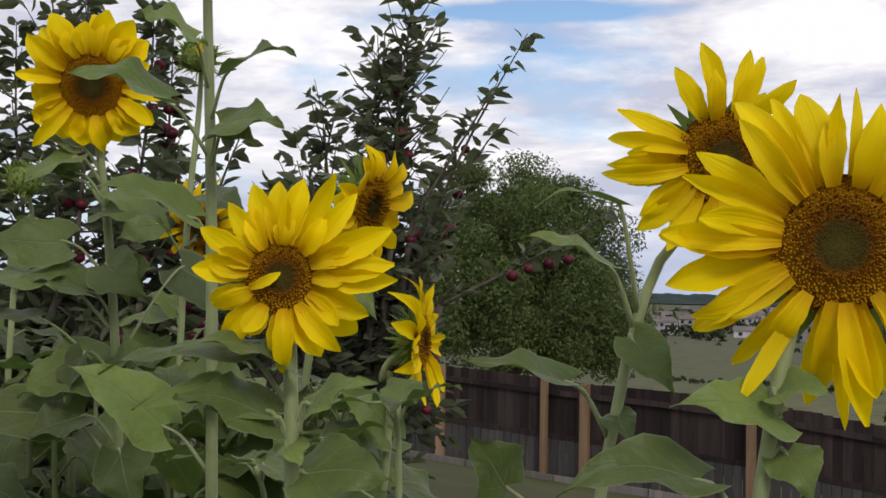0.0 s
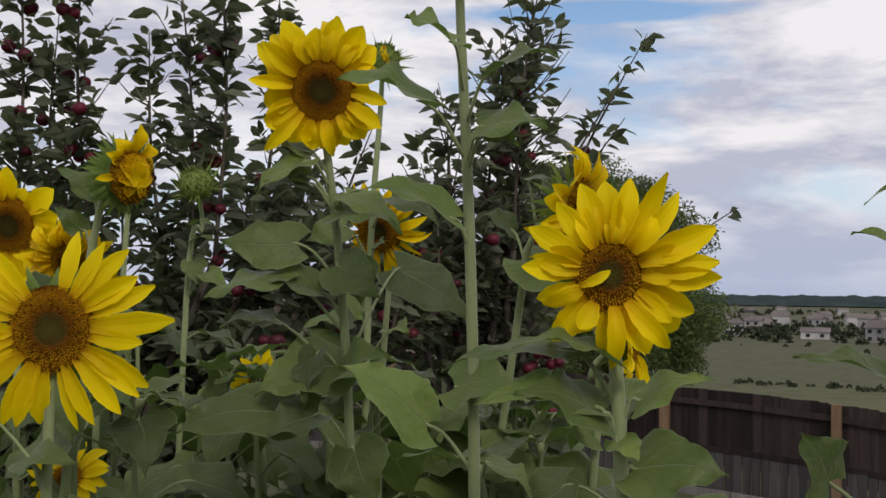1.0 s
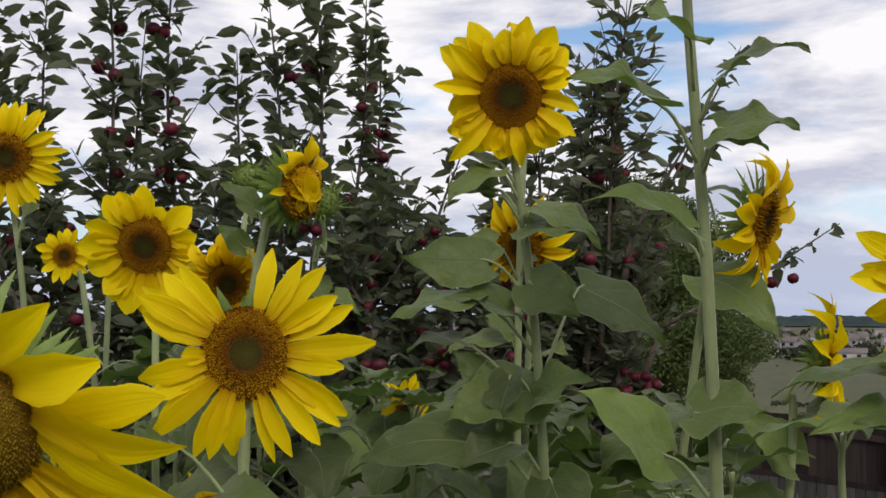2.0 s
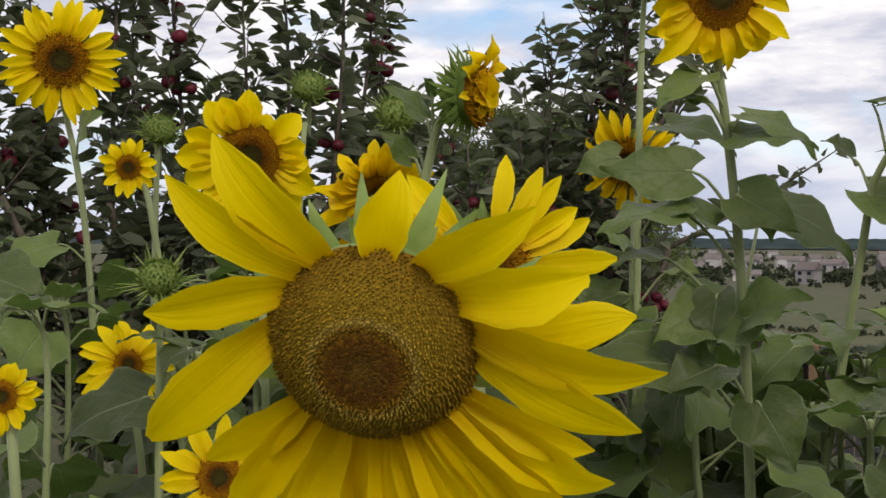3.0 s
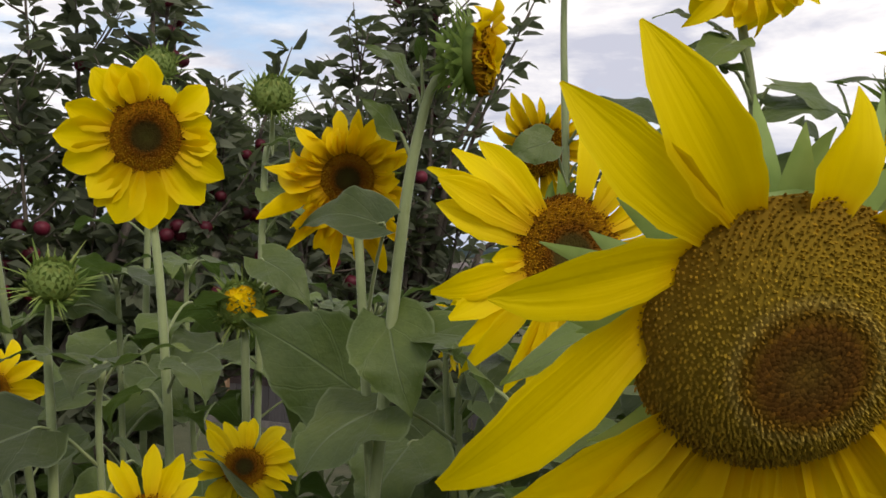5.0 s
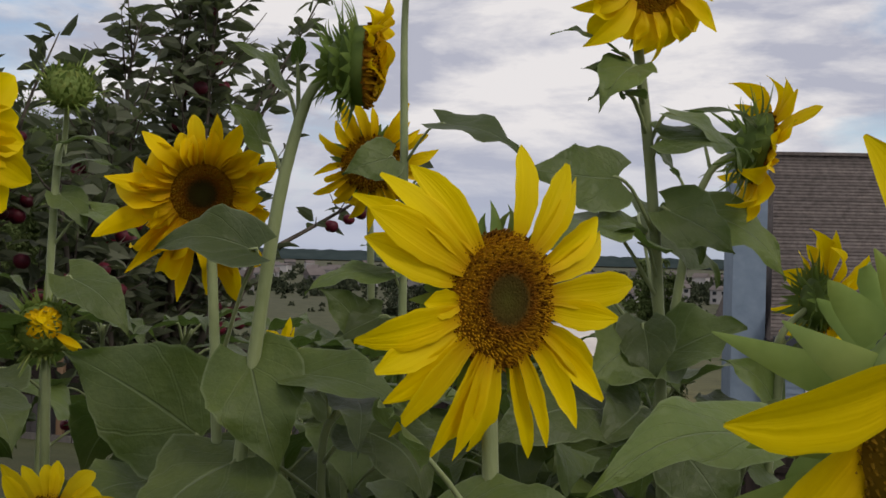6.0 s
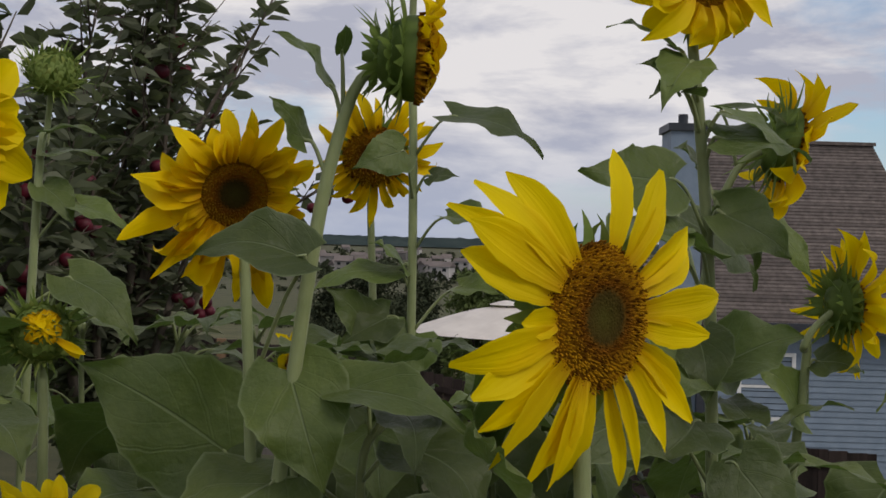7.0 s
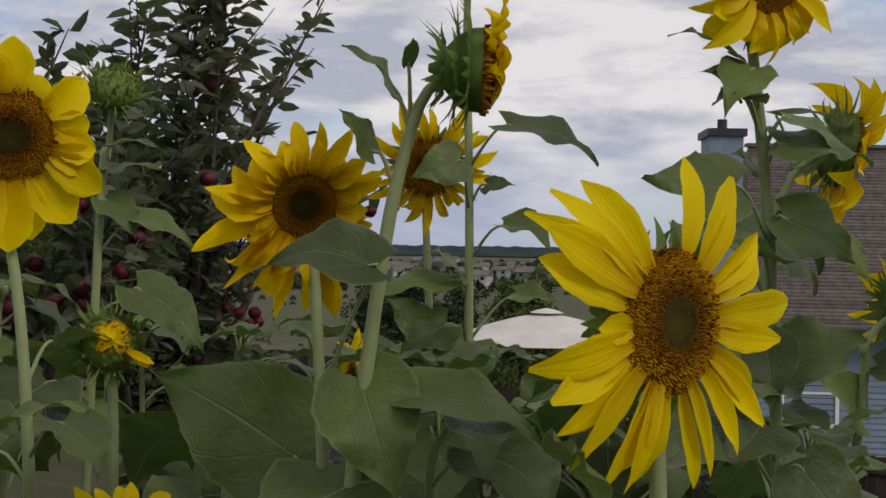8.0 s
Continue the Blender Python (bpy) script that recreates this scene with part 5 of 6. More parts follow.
sunflower((-0.29, 3.02, 1.27), (-0.22, -0.5, 0.8), 0.04, 0.026, (-0.27, 3.02, 0.8), 90, label="leafy young sunflower plant without a flower", kind="leafy", fill=(0.35, 1.21, 19), size=0.19, thick=0.007)
sunflower((-0.20, 2.78, 1.25), (0.28, -0.5, 0.8), 0.04, 0.026, (-0.18, 2.78, 0.8), 91, label="leafy young sunflower plant without a flower", kind="leafy", fill=(0.35, 1.19, 19), size=0.19, thick=0.007)
sunflower((-0.43, 2.99, 1.26), (-0.29, -0.5, 0.8), 0.04, 0.026, (-0.41, 2.99, 0.8), 92, label="leafy young sunflower plant without a flower", kind="leafy", fill=(0.35, 1.20, 19), size=0.19, thick=0.007)
sunflower((0.09, 3.01, 1.08), (-0.20, -0.5, 0.8), 0.04, 0.026, (0.11, 3.01, 0.8), 93, label="leafy young sunflower plant without a flower", kind="leafy", fill=(0.35, 1.02, 19), size=0.19, thick=0.007)
sunflower((-0.07, 2.31, 1.40), (-0.08, -0.5, 0.8), 0.04, 0.026, (-0.05, 2.31, 0.8), 94, label="leafy young sunflower plant without a flower", kind="leafy", fill=(0.35, 1.34, 19), size=0.19, thick=0.007)
sunflower((-0.10, 2.46, 1.37), (-0.24, -0.5, 0.8), 0.04, 0.026, (-0.08, 2.46, 0.8), 95, label="leafy young sunflower plant without a flower", kind="leafy", fill=(0.35, 1.31, 19), size=0.19, thick=0.007)
sunflower((-0.08, 2.15, 1.36), (-0.05, -0.5, 0.8), 0.04, 0.026, (-0.06, 2.15, 0.8), 96, label="leafy young sunflower plant without a flower", kind="leafy", fill=(0.35, 1.30, 19), size=0.19, thick=0.007)
sunflower((-0.06, 2.76, 1.39), (-0.26, -0.5, 0.8), 0.04, 0.026, (-0.04, 2.76, 0.8), 97, label="leafy young sunflower plant without a flower", kind="leafy", fill=(0.35, 1.33, 19), size=0.19, thick=0.007)

# Apple trees
def leaf_cloud(p, d, up, length, width):
    """Many small pointed, slightly folded and drooping leaves at once."""
    p, d, up = (np.asarray(v, float) for v in (p, d, up))
    length, width = np.asarray(length, float)[:, None], np.asarray(width, float)[:, None]
    d = d / np.linalg.norm(d, axis=1)[:, None]
    side = np.cross(d, up)
    side /= np.linalg.norm(side, axis=1)[:, None] + 1e-9
    up = np.cross(side, d)
    q = [p, p + d * length * 0.30 + side * width * 0.5 + up * width * 0.16, p + d * length * 0.40 - up * width * 0.06, p + d * length * 0.30 - side * width * 0.5 + up * width * 0.16,
         p + d * length * 0.70 + side * width * 0.38 + up * (width * 0.05 - length * 0.04), p + d * length * 0.72 - up * length * 0.08, p + d * length * 0.70 - side * width * 0.38 + up * (width * 0.05 - length * 0.04), p + d * length - up * length * 0.16]
    verts = np.stack(q, 1).reshape(-1, 3)
    tris = np.array([(0, 1, 2), (0, 2, 3), (1, 4, 5), (1, 5, 2), (2, 5, 6), (2, 6, 3), (4, 7, 5), (5, 7, 6)])
    faces = (8 * np.arange(len(p))[:, None, None] + tris).reshape(-1, 3)
    return verts, faces


def apple_mesh():
    verts, faces, rings, sides = [], [], 7, 12
    for i in range(rings + 1):
        b = math.pi * i / rings
        q = math.sin(b) * (1 + 0.05 * math.cos(b))
        h = math.cos(b) * 0.92 - 0.22 * math.exp(-(math.sin(b) / 0.28) ** 2) * (1 if math.cos(b) > 0 else -0.6)
        for j in range(sides):
            a = 2 * math.pi * j / sides
            verts.append((q * math.cos(a), q * math.sin(a), h))
    for i in range(rings):
        for j in range(sides):
            a, b = i * sides + j, i * sides + (j + 1) % sides
            faces.append((a, a + sides, b + sides, b))
    return verts, faces


def apple_tree(foot, shoots, seed, label, leaf_step=0.0104, apples=60, twigs=16, spread_by=(0.09, 0.24)):
    """Trunk, limbs up to each shoot, shoots with side twigs, leaves all along them and apples close to the wood."""
    rng = random.Random(seed)
    foot = np.array(foot, float)
    foot[2] = ground_z(foot[0], foot[1]) - 0.05
    tree = thing("apple_tree", tuple(float(v) for v in foot), label, "apple tree", "apple trees")
    fork = foot + np.array((0, 0, 0.75))
    part("trunk", tube(spline([foot, foot * 0.5 + fork * 0.5 + (0.02, 0.01, 0), fork], 8), [0.085, 0.065, 0.06], 12), bark_mat, tree)
    leaves, spots = [], []
    gen = np.random.default_rng(seed)

    def foliage(line, step, size):
        seg = np.linalg.norm(np.diff(line, axis=0), axis=1)
        count = int(seg.sum() / step)
        if not count:
            return
        k = gen.choice(len(seg), count, p=seg / seg.sum())
        u = gen.random((count, 1))
        p = line[k] * (1 - u) + line[k + 1] * u
        along = (line[k + 1] - line[k]) / seg[k][:, None]
        a = gen.uniform(0, 6.283, count)
        spread = np.stack([np.cos(a), np.sin(a), gen.uniform(-0.8, 0.6, count)], 1)
        d = spread + 0.5 * along
        d /= np.linalg.norm(d, axis=1)[:, None]
        up = np.stack([gen.uniform(-1.3, 1.3, count), gen.uniform(-1.3, 1.3, count), np.full(count, 0.8)], 1)
        length = size * gen.uniform(0.65, 1.2, count)
        leaves.append((p + d * 0.012, d, up, length, length * gen.uniform(0.38, 0.54, count)))

    for low, top, full in shoots:
        low, top = np.array(low, float), np.array(top, float)
        bow = np.array((rng.uniform(-0.05, 0.05), rng.uniform(-0.05, 0.05), 0))
        limb = spline([fork, fork * 0.5 + low * 0.5 + (0, 0, -0.08), low], 8)
        part("limb", tube(limb, [0.038, 0.02, 0.014], 8), bark_mat, tree)
        shoot = spline([low, low * 0.5 + top * 0.5 + bow, top], 14)
        part("branch", tube(shoot, [0.010, 0.006, 0.002], 6), bark_mat, tree)
        foliage(shoot, leaf_step * (0.92 if full else 1.3), 0.088)
        foliage(limb, leaf_step * (0.9 if full else 2.4), 0.085)
        high = np.linalg.norm(top - low)
        for k in range(int(twigs * max(0.4, high)) if full else 4):
            u = rng.uniform(0.02, 0.93)
            p = shoot[int(u * 13)]
            a = rng.uniform(0, 6.283)
            reach = (1.0 if full else 0.5) * rng.uniform(*spread_by) * (1.15 - 0.6 * u)
            q = p + np.array((math.cos(a) * 0.85, math.sin(a) * 0.85, rng.uniform(0.1, 1.2))) * reach
            twig = spline([p, p * 0.5 + q * 0.5 + (0, 0, -0.02), q], 6)
            part("twig", tube(twig, [0.005, 0.003, 0.0015], 5), bark_mat, tree)
            foliage(twig, leaf_step * (1.65 + 0.8 * u), 0.088)
            if u < 0.8:
                spots.append(p + (q - p) * rng.uniform(0.2, 0.7))
        for k in range(int(7 * high) + 2):
            spots.append(shoot[int(rng.uniform(0, 0.7) * 13)] + np.array((rng.uniform(-0.05, 0.05), rng.uniform(-0.05, 0.05), 0)))
        for k in range(7 if full else 0):
            u = rng.uniform(0.2, 1.0)
            p = limb[int(u * 7)]
            q = p + np.array((rng.uniform(-0.35, 0.35), rng.uniform(-0.3, 0.3), rng.uniform(-0.12, 0.35)))
            twig = spline([p, p * 0.5 + q * 0.5 + (0, 0, -0.02), q], 6)
            part("twig", tube(twig, [0.005, 0.003, 0.0015], 5), bark_mat, tree)
            foliage(twig, leaf_step * 0.9, 0.09)
            spots.append(q)
    tagged(part("crown", leaf_cloud(*(np.concatenate(v) for v in zip(*leaves))), apple_leaf_mat, tree, "dark green pointed leaves", smooth=False), kind="stuff")
    rng.shuffle(spots)
    apple = apple_mesh()
    for p in spots[:apples]:
        for extra in range(rng.choice((1, 1, 2, 3))):
            s = rng.uniform(0.021, 0.030)
            c = p + np.array((rng.uniform(-0.05, 0.05), rng.uniform(-0.05, 0.05), -s - 0.02 - 0.05 * rng.random()))
            part("apple", placed(apple, Matrix.Translation(c) @ Euler((rng.uniform(-0.4, 0.4), rng.uniform(-0.4, 0.4), 0)).to_matrix().to_4x4() @ Matrix.Scale(s, 4)), apple_mat, tree, "dark red ripe apple")


apple_tree((-1.70, 4.76, 1.25), [
    ((-2.24, 4.42, 1.74), (-2.42, 4.41, 2.96), 1),
    ((-1.87, 4.43, 1.72), (-1.89, 4.42, 3.13), 1),
    ((-1.61, 4.54, 1.73), (-1.65, 4.52, 3.17), 1),
    ((-1.37, 4.75, 1.65), (-1.46, 4.75, 2.67), 1),
    ((-1.10, 4.35, 1.73), (-1.10, 4.35, 2.92), 1),
    ((-0.98, 4.55, 1.70), (-0.84, 4.58, 2.14), 1),
    ((-0.72, 4.76, 1.74), (-0.55, 4.79, 2.30), 0),
    ((-2.55, 4.42, 1.72), (-2.65, 4.40, 3.02), 1),
    ((-0.86, 4.37, 1.57), (-0.99, 4.40, 1.85), 1),
    ((-0.56, 4.47, 1.57), (-0.46, 4.51, 1.86), 1),
    ((-1.42, 4.35, 1.52), (-1.62, 4.39, 1.72), 1),
    ((-2.19, 4.82, 1.75), (-2.25, 4.82, 2.95), 1),
    ((-2.49, 4.72, 1.75), (-2.41, 4.72, 2.88), 1),
    ((-1.84, 4.83, 1.76), (-1.85, 4.83, 2.77), 1),
    ((-1.28, 4.75, 1.74), (-1.34, 4.74, 2.93), 1),
    ((-0.90, 4.96, 1.70), (-0.75, 5.00, 2.10), 1),
    ((-2.38, 4.33, 1.43), (-2.45, 4.35, 2.02), 1),
    ((-2.23, 4.59, 1.43), (-2.21, 4.61, 1.98), 1),
    ((-2.17, 4.84, 1.42), (-2.24, 4.85, 2.14), 1),
    ((-1.90, 5.10, 1.41), (-1.90, 5.12, 2.10), 1),
    ((-1.42, 4.36, 1.45), (-1.46, 4.38, 2.09), 1),
    ((-1.30, 4.61, 1.44), (-1.25, 4.64, 1.99), 1),
    ((-1.07, 4.87, 1.43), (-1.13, 4.89, 2.08), 1),
    ((-0.77, 5.13, 1.42), (-0.73, 5.15, 2.06), 1),
    ((-0.58, 4.38, 1.45), (-0.63, 4.41, 1.94), 1),
    ((-0.46, 4.63, 1.45), (-0.42, 4.66, 2.06), 1),
    ((-1.05, 5.00, 1.80), (-0.97, 5.00, 2.95), 1),
    ((-0.95, 5.20, 1.80), (-0.92, 5.20, 2.75), 1),
    ((-0.44, 4.90, 1.55), (-0.36, 4.94, 2.14), 1),
    ((-0.78, 4.70, 1.60), (-0.80, 4.74, 2.10), 1),
    ((-0.28, 4.84, 1.50), (-0.30, 4.88, 2.10), 1),
], 71, "dark-leaved apple tree with upright shoots full of red apples", apples=170)
apple_tree((-0.08, 5.40, 1.22), [
    ((-0.21, 5.07, 1.90), (-0.19, 5.09, 2.46), 1),
    ((0.04, 5.08, 1.81), (0.18, 5.07, 3.17), 1),
    ((-0.03, 5.08, 1.78), (-0.00, 5.08, 2.75), 1),
    ((0.14, 5.08, 1.95), (0.49, 5.11, 2.54), 0),
    ((0.15, 5.18, 1.76), (0.63, 5.20, 2.78), 0),
    ((0.12, 5.29, 1.67), (0.55, 5.31, 2.42), 0),
    ((0.26, 5.09, 1.57), (1.02, 5.14, 2.01), 0),
    ((-0.33, 4.98, 1.66), (-0.36, 5.00, 2.17), 1),
    ((-0.08, 5.15, 1.85), (-0.02, 5.15, 2.62), 1),
    ((-0.24, 5.10, 1.80), (-0.26, 5.10, 2.32), 1),
    ((0.06, 5.20, 1.90), (0.10, 5.20, 2.85), 1),
    ((0.04, 5.19, 1.48), (0.23, 5.23, 1.91), 1),
    ((-0.33, 4.99, 1.39), (-0.26, 5.03, 1.71), 1),
    ((-0.18, 5.09, 1.38), (-0.21, 5.11, 2.11), 1),
    ((-0.05, 5.30, 1.38), (0.00, 5.31, 2.21), 1),
    ((0.13, 5.50, 1.37), (0.20, 5.52, 2.13), 1),
    ((0.10, 5.10, 1.39), (0.14, 5.12, 1.95), 1),
], 72, "dark-leaved apple tree with spreading twigs and red apples", leaf_step=0.0205, apples=60, twigs=22, spread_by=(0.12, 0.34))


# A broad willow beyond the fence, and far dark trees
def round_tree(at, wide, high, seed, label, clumps=260, leaf=0.16, per=26, trunk=0.22, name="willow_tree", category="tree", foliage_mat=far_leaf_mat):
    rng = random.Random(seed)
    x, y = at
    z = ground_z(x, y) - 0.1
    foot = np.array((x, y, z))
    tree = thing(name, (x, y, z), label, category)
    fork = foot + (0, 0, high * 0.28)
    part("trunk", tube(spline([foot, foot + (0.1, 0, high * 0.15), fork], 6), [trunk, trunk * 0.8, trunk * 0.7], 9), bark_mat, tree)
    leaves = []
    for k in range(9):
        a = k * 2.4
        q = fork + np.array((math.cos(a) * wide * 0.28, math.sin(a) * wide * 0.28, high * rng.uniform(0.2, 0.5)))
        part("limb", tube(spline([fork, fork * 0.5 + q * 0.5 + (0, 0, 0.2), q], 6), [trunk * 0.5, trunk * 0.3, trunk * 0.08], 6), bark_mat, tree)
    gen = np.random.default_rng(seed)
    b, a, q = np.arccos(gen.uniform(-0.42, 1.0, clumps)), gen.uniform(0, 6.283, clumps), gen.uniform(0.2, 1.0, clumps) ** 0.55
    lump = np.array([1 + 0.16 * noise.noise((math.cos(i) * 2 + seed, math.sin(i) * 2, math.cos(j) * 2.5)) for i, j in zip(a, b)])
    c = foot + np.stack([np.cos(a) * np.sin(b) * wide * 0.5 * q * lump, np.sin(a) * np.sin(b) * wide * 0.5 * q * lump, high * (0.52 + 0.48 * np.cos(b) * q * lump)], 1)
    size = wide * gen.uniform(0.075, 0.15, clumps) * (1 if clumps < 200 else 0.7)
    total = clumps * per
    d = gen.normal(0, 1, (total, 3))
    d /= np.linalg.norm(d, axis=1)[:, None]
    p = np.repeat(c, per, 0) + d * (np.repeat(size, per) * gen.random(total) ** 0.5)[:, None] * (1.0, 1.0, 0.8)
    d = gen.normal(0, 1, (total, 3)) * (1, 1, 0.7)
    up = np.stack([gen.uniform(-1, 1, total), gen.uniform(-1, 1, total), np.full(total, 0.7)], 1)
    mesh = leaf_cloud(p, d - (0, 0, 0.5), up, leaf * gen.uniform(0.7, 1.4, total), np.full(total, leaf * 0.42))
    tagged(part("crown", mesh, foliage_mat, tree, "dense grey-green foliage", smooth=False), kind="stuff")


round_tree((3.42, 31.0), 6.4, 8.1, 81, "broad round green willow standing beyond the fence", clumps=170, leaf=0.105, per=900)
round_tree((19.4, 30.3), 2.6, 6.9, 82, "dark green tree beyond the fence", clumps=300, leaf=0.17, per=50, trunk=0.15, name="far_tree")
round_tree((24.5, 31.4), 2.2, 8.8, 83, "dark green tree behind the blue house", clumps=300, leaf=0.17, per=50, trunk=0.15, name="far_tree")

for at, wide, high, seed in (((17.2, 33.8), 4.2, 6.4, 84), ((19.5, 37.0), 5.2, 6.9, 85)):
    round_tree(at, wide, high, seed, "low dark bushy tree in the field beyond the fence", clumps=90, leaf=0.16, per=220, trunk=0.12, name="bushy_tree", foliage_mat=scrub_mat)


# The fence below the garden, parallel to the house
def fence(at, yaw, s0, s1):
    ux, uy = math.cos(yaw), math.sin(yaw)

    def spot(s, off=0.0):
        return at[0] + ux * s - uy * off, at[1] + uy * s + ux * off

    def floor_z(s):
        return ground_z(*spot(s))

    def block(sa, sb, oa, ob, low, high, level=False):
        """A board from sa to sb along the line, oa to ob across it, low and high over the ground."""
        v, q = box((sa, oa, 0.0), (sb, ob, 1.0))
        mid = floor_z(0.5 * (sa + sb))
        return [(*spot(p[0], p[1]), (mid if level else floor_z(p[0])) + (high if p[2] > 0.5 else low)) for p in v], q

    f = thing("fence", (*spot(s0), floor_z(s0)), "tall dark-stained wooden board fence with cedar posts", "fence", kind="structure")
    rng = random.Random(5)
    s = s0
    while s < s1:
        dy = rng.uniform(-0.006, 0.006)
        part("board", block(s, s + 0.1465, dy, 0.022 + dy, 0.50, 1.72 + rng.uniform(-0.012, 0.012), True), picket_mat, f, smooth=False)
        part("lower_board", block(s, s + 0.140, dy - 0.05, dy - 0.03, -0.02, 0.72 + rng.uniform(-0.01, 0.01), True), low_board_mat, f, smooth=False)
        s += 0.15
    for k in range(-3, 6):
        for p in ((-0.75, 0.05), (0.0, 0.075)) if k == 0 else ((2.8 * k, 0.065),):
            part("post", block(p[0] - p[1], p[0] + p[1], -0.17, -0.06, -0.1, 1.73, True), post_mat, f, "tan cedar post", smooth=False)
    n = 16
    for k in range(n):
        a, b = s0 + (s1 - s0) * k / n, s0 + (s1 - s0) * (k + 1) / n
        for dz in (1.46, 0.72):
            part("rail", block(a, b, -0.055, -0.025, dz, dz + 0.09), picket_mat, f, smooth=False)
        part("kickboard", block(a, b - 0.02, -0.24, -0.19, 0.01, 0.15), grey_wood_mat, f, "weathered grey board along the ground", smooth=False)


# The blue house, seen over the fence
def blue_house():
    yaw = radians(-33.8)
    o = np.array((22.115, 23.739, -0.437))
    ax, ay = np.array((math.cos(yaw), math.sin(yaw), 0)), np.array((-math.sin(yaw), math.cos(yaw), 0))

    def w(x, y, z):
        return o + (ax * x + ay * y + np.array((0, 0, z))) * 1.4545

    def slab(lo, hi):
        v, q = box(lo, hi)
        return [w(*p) for p in v], q

    base = (ground_z(o[0], o[1]) - 0.4 - o[2]) / 1.4545
    house = thing("house", (float(o[0]), float(o[1]), float(o[2] + base * 1.4545)), "single-storey blue house with a brown shingle roof", "house")
    wide, deep, rise = 4.7, 6.4, 3.68
    part("wall", slab((0.25, 0.45, base), (wide, 0.65, -0.06)), siding_mat, house, smooth=False)
    part("wall", slab((0.25, 0.65, base), (0.45, deep, -0.06)), siding_mat, house, smooth=False)
    part("wall", slab((0.45, deep - 0.2, base), (wide, deep, -0.06)), siding_mat, house, smooth=False)
    z = base
    k = 0
    while z < -0.12:
        v, q = box((0.24, 0.425, z), (wide, 0.449, z + 0.105))
        v = [(p[0], p[1] + (0.016 if p[2] > z + 0.05 else 0), p[2]) for p in v]
        part("siding_board", ([w(*p) for p in v], q), siding_mat, house, smooth=False)
        z += 0.115
    part("fascia", slab((-0.05, -0.02, -0.12), (wide + 0.4, 0.03, 0.06)), dark_trim_mat, house, smooth=False)
    part("soffit", slab((0.0, 0.03, -0.10), (wide, 0.42, -0.07)), trim_mat, house, smooth=False)
    # roof planes: front slope with overlapping shingle courses, back slope plain
    mid = deep / 2
    xl, xr = 0.55, 4.0
    courses = 54
    for k in range(courses):
        a, b = k / courses, (k + 1.12) / courses
        lx0, lx1 = -0.1 + (xl + 0.1) * a, -0.1 + (xl + 0.1) * min(b, 1)
        rx0, rx1 = 4.80 + (xr - 4.80) * a, 4.80 + (xr - 4.80) * min(b, 1)
        y0, y1 = mid * a, mid * min(b, 1)
        z0, z1 = rise * a, rise * min(b, 1)
        t = 0.026
        v = [w(lx0, y0 - 0.02, z0 + t), w(rx0, y0 - 0.02, z0 + t), w(rx1, y1, z1 + 0.012), w(lx1, y1, z1 + 0.012), w(lx0, y0 - 0.02, z0 - 0.01), w(rx0, y0 - 0.02, z0 - 0.01), w(rx1, y1, z1 - 0.03), w(lx1, y1, z1 - 0.03)]
        part("shingle_course", (v, [(0, 1, 2, 3), (4, 7, 6, 5), (0, 4, 5, 1), (1, 5, 6, 2), (2, 6, 7, 3), (3, 7, 4, 0)]), shingle_mat, house, smooth=False)
    part("roof", ([w(-0.1, 0, -0.03), w(4.80, 0, -0.03), w(xr, mid, rise - 0.03), w(xl, mid, rise - 0.03), w(-0.1, deep + 0.2, -0.03), w(4.80, deep + 0.2, -0.03)], [(0, 1, 2, 3), (3, 2, 5, 4), (0, 3, 4), (1, 5, 2), (0, 4, 5, 1)]), shingle_mat, house, smooth=False)
    part("ridge_cap", slab((xl - 0.05, mid - 0.12, rise - 0.02), (xr + 0.05, mid + 0.12, rise + 0.05)), shingle_mat, house, smooth=False)
    # chimney chase on the gable side
    chase = part("chimney", slab((-0.72, 0.5, base), (-0.10, 1.5, 3.62)), siding_mat, house, "blue boarded chimney chase", smooth=False)
    part("cap", slab((-0.78, 0.44, 3.62), (-0.04, 1.56, 3.76)), dark_trim_mat, chase, "dark chimney cap", smooth=False)
    part("flue", tube([w(-0.41, 1.0, 3.72), w(-0.41, 1.0, 3.98)], [0.14, 0.14], 12), dark_trim_mat, chase, "short metal flue", smooth=False)
    part("corner_board", slab((-0.12, 0.36, base), (0.02, 0.50, 0.0)), dark_trim_mat, house, smooth=False)
    for x in (0.72,):
        win = part("window", slab((x, 0.44, -1.75), (x + 0.95, 0.46, -0.6)), glass_mat, house, "dark window in a white frame", smooth=False)
        for lo, hi in (((x - 0.07, 0.40, -1.82), (x, 0.44, -0.53)), ((x + 0.95, 0.40, -1.82), (x + 1.02, 0.44, -0.53)), ((x, 0.40, -1.82), (x + 0.95, 0.44, -1.75)), ((x, 0.40, -0.60), (x + 0.95, 0.44, -0.53)), ((x, 0.41, -1.2), (x + 0.95, 0.44, -1.15))):
            part("frame", slab(lo, hi), trim_mat, win, "white window frame", smooth=False)


blue_house()


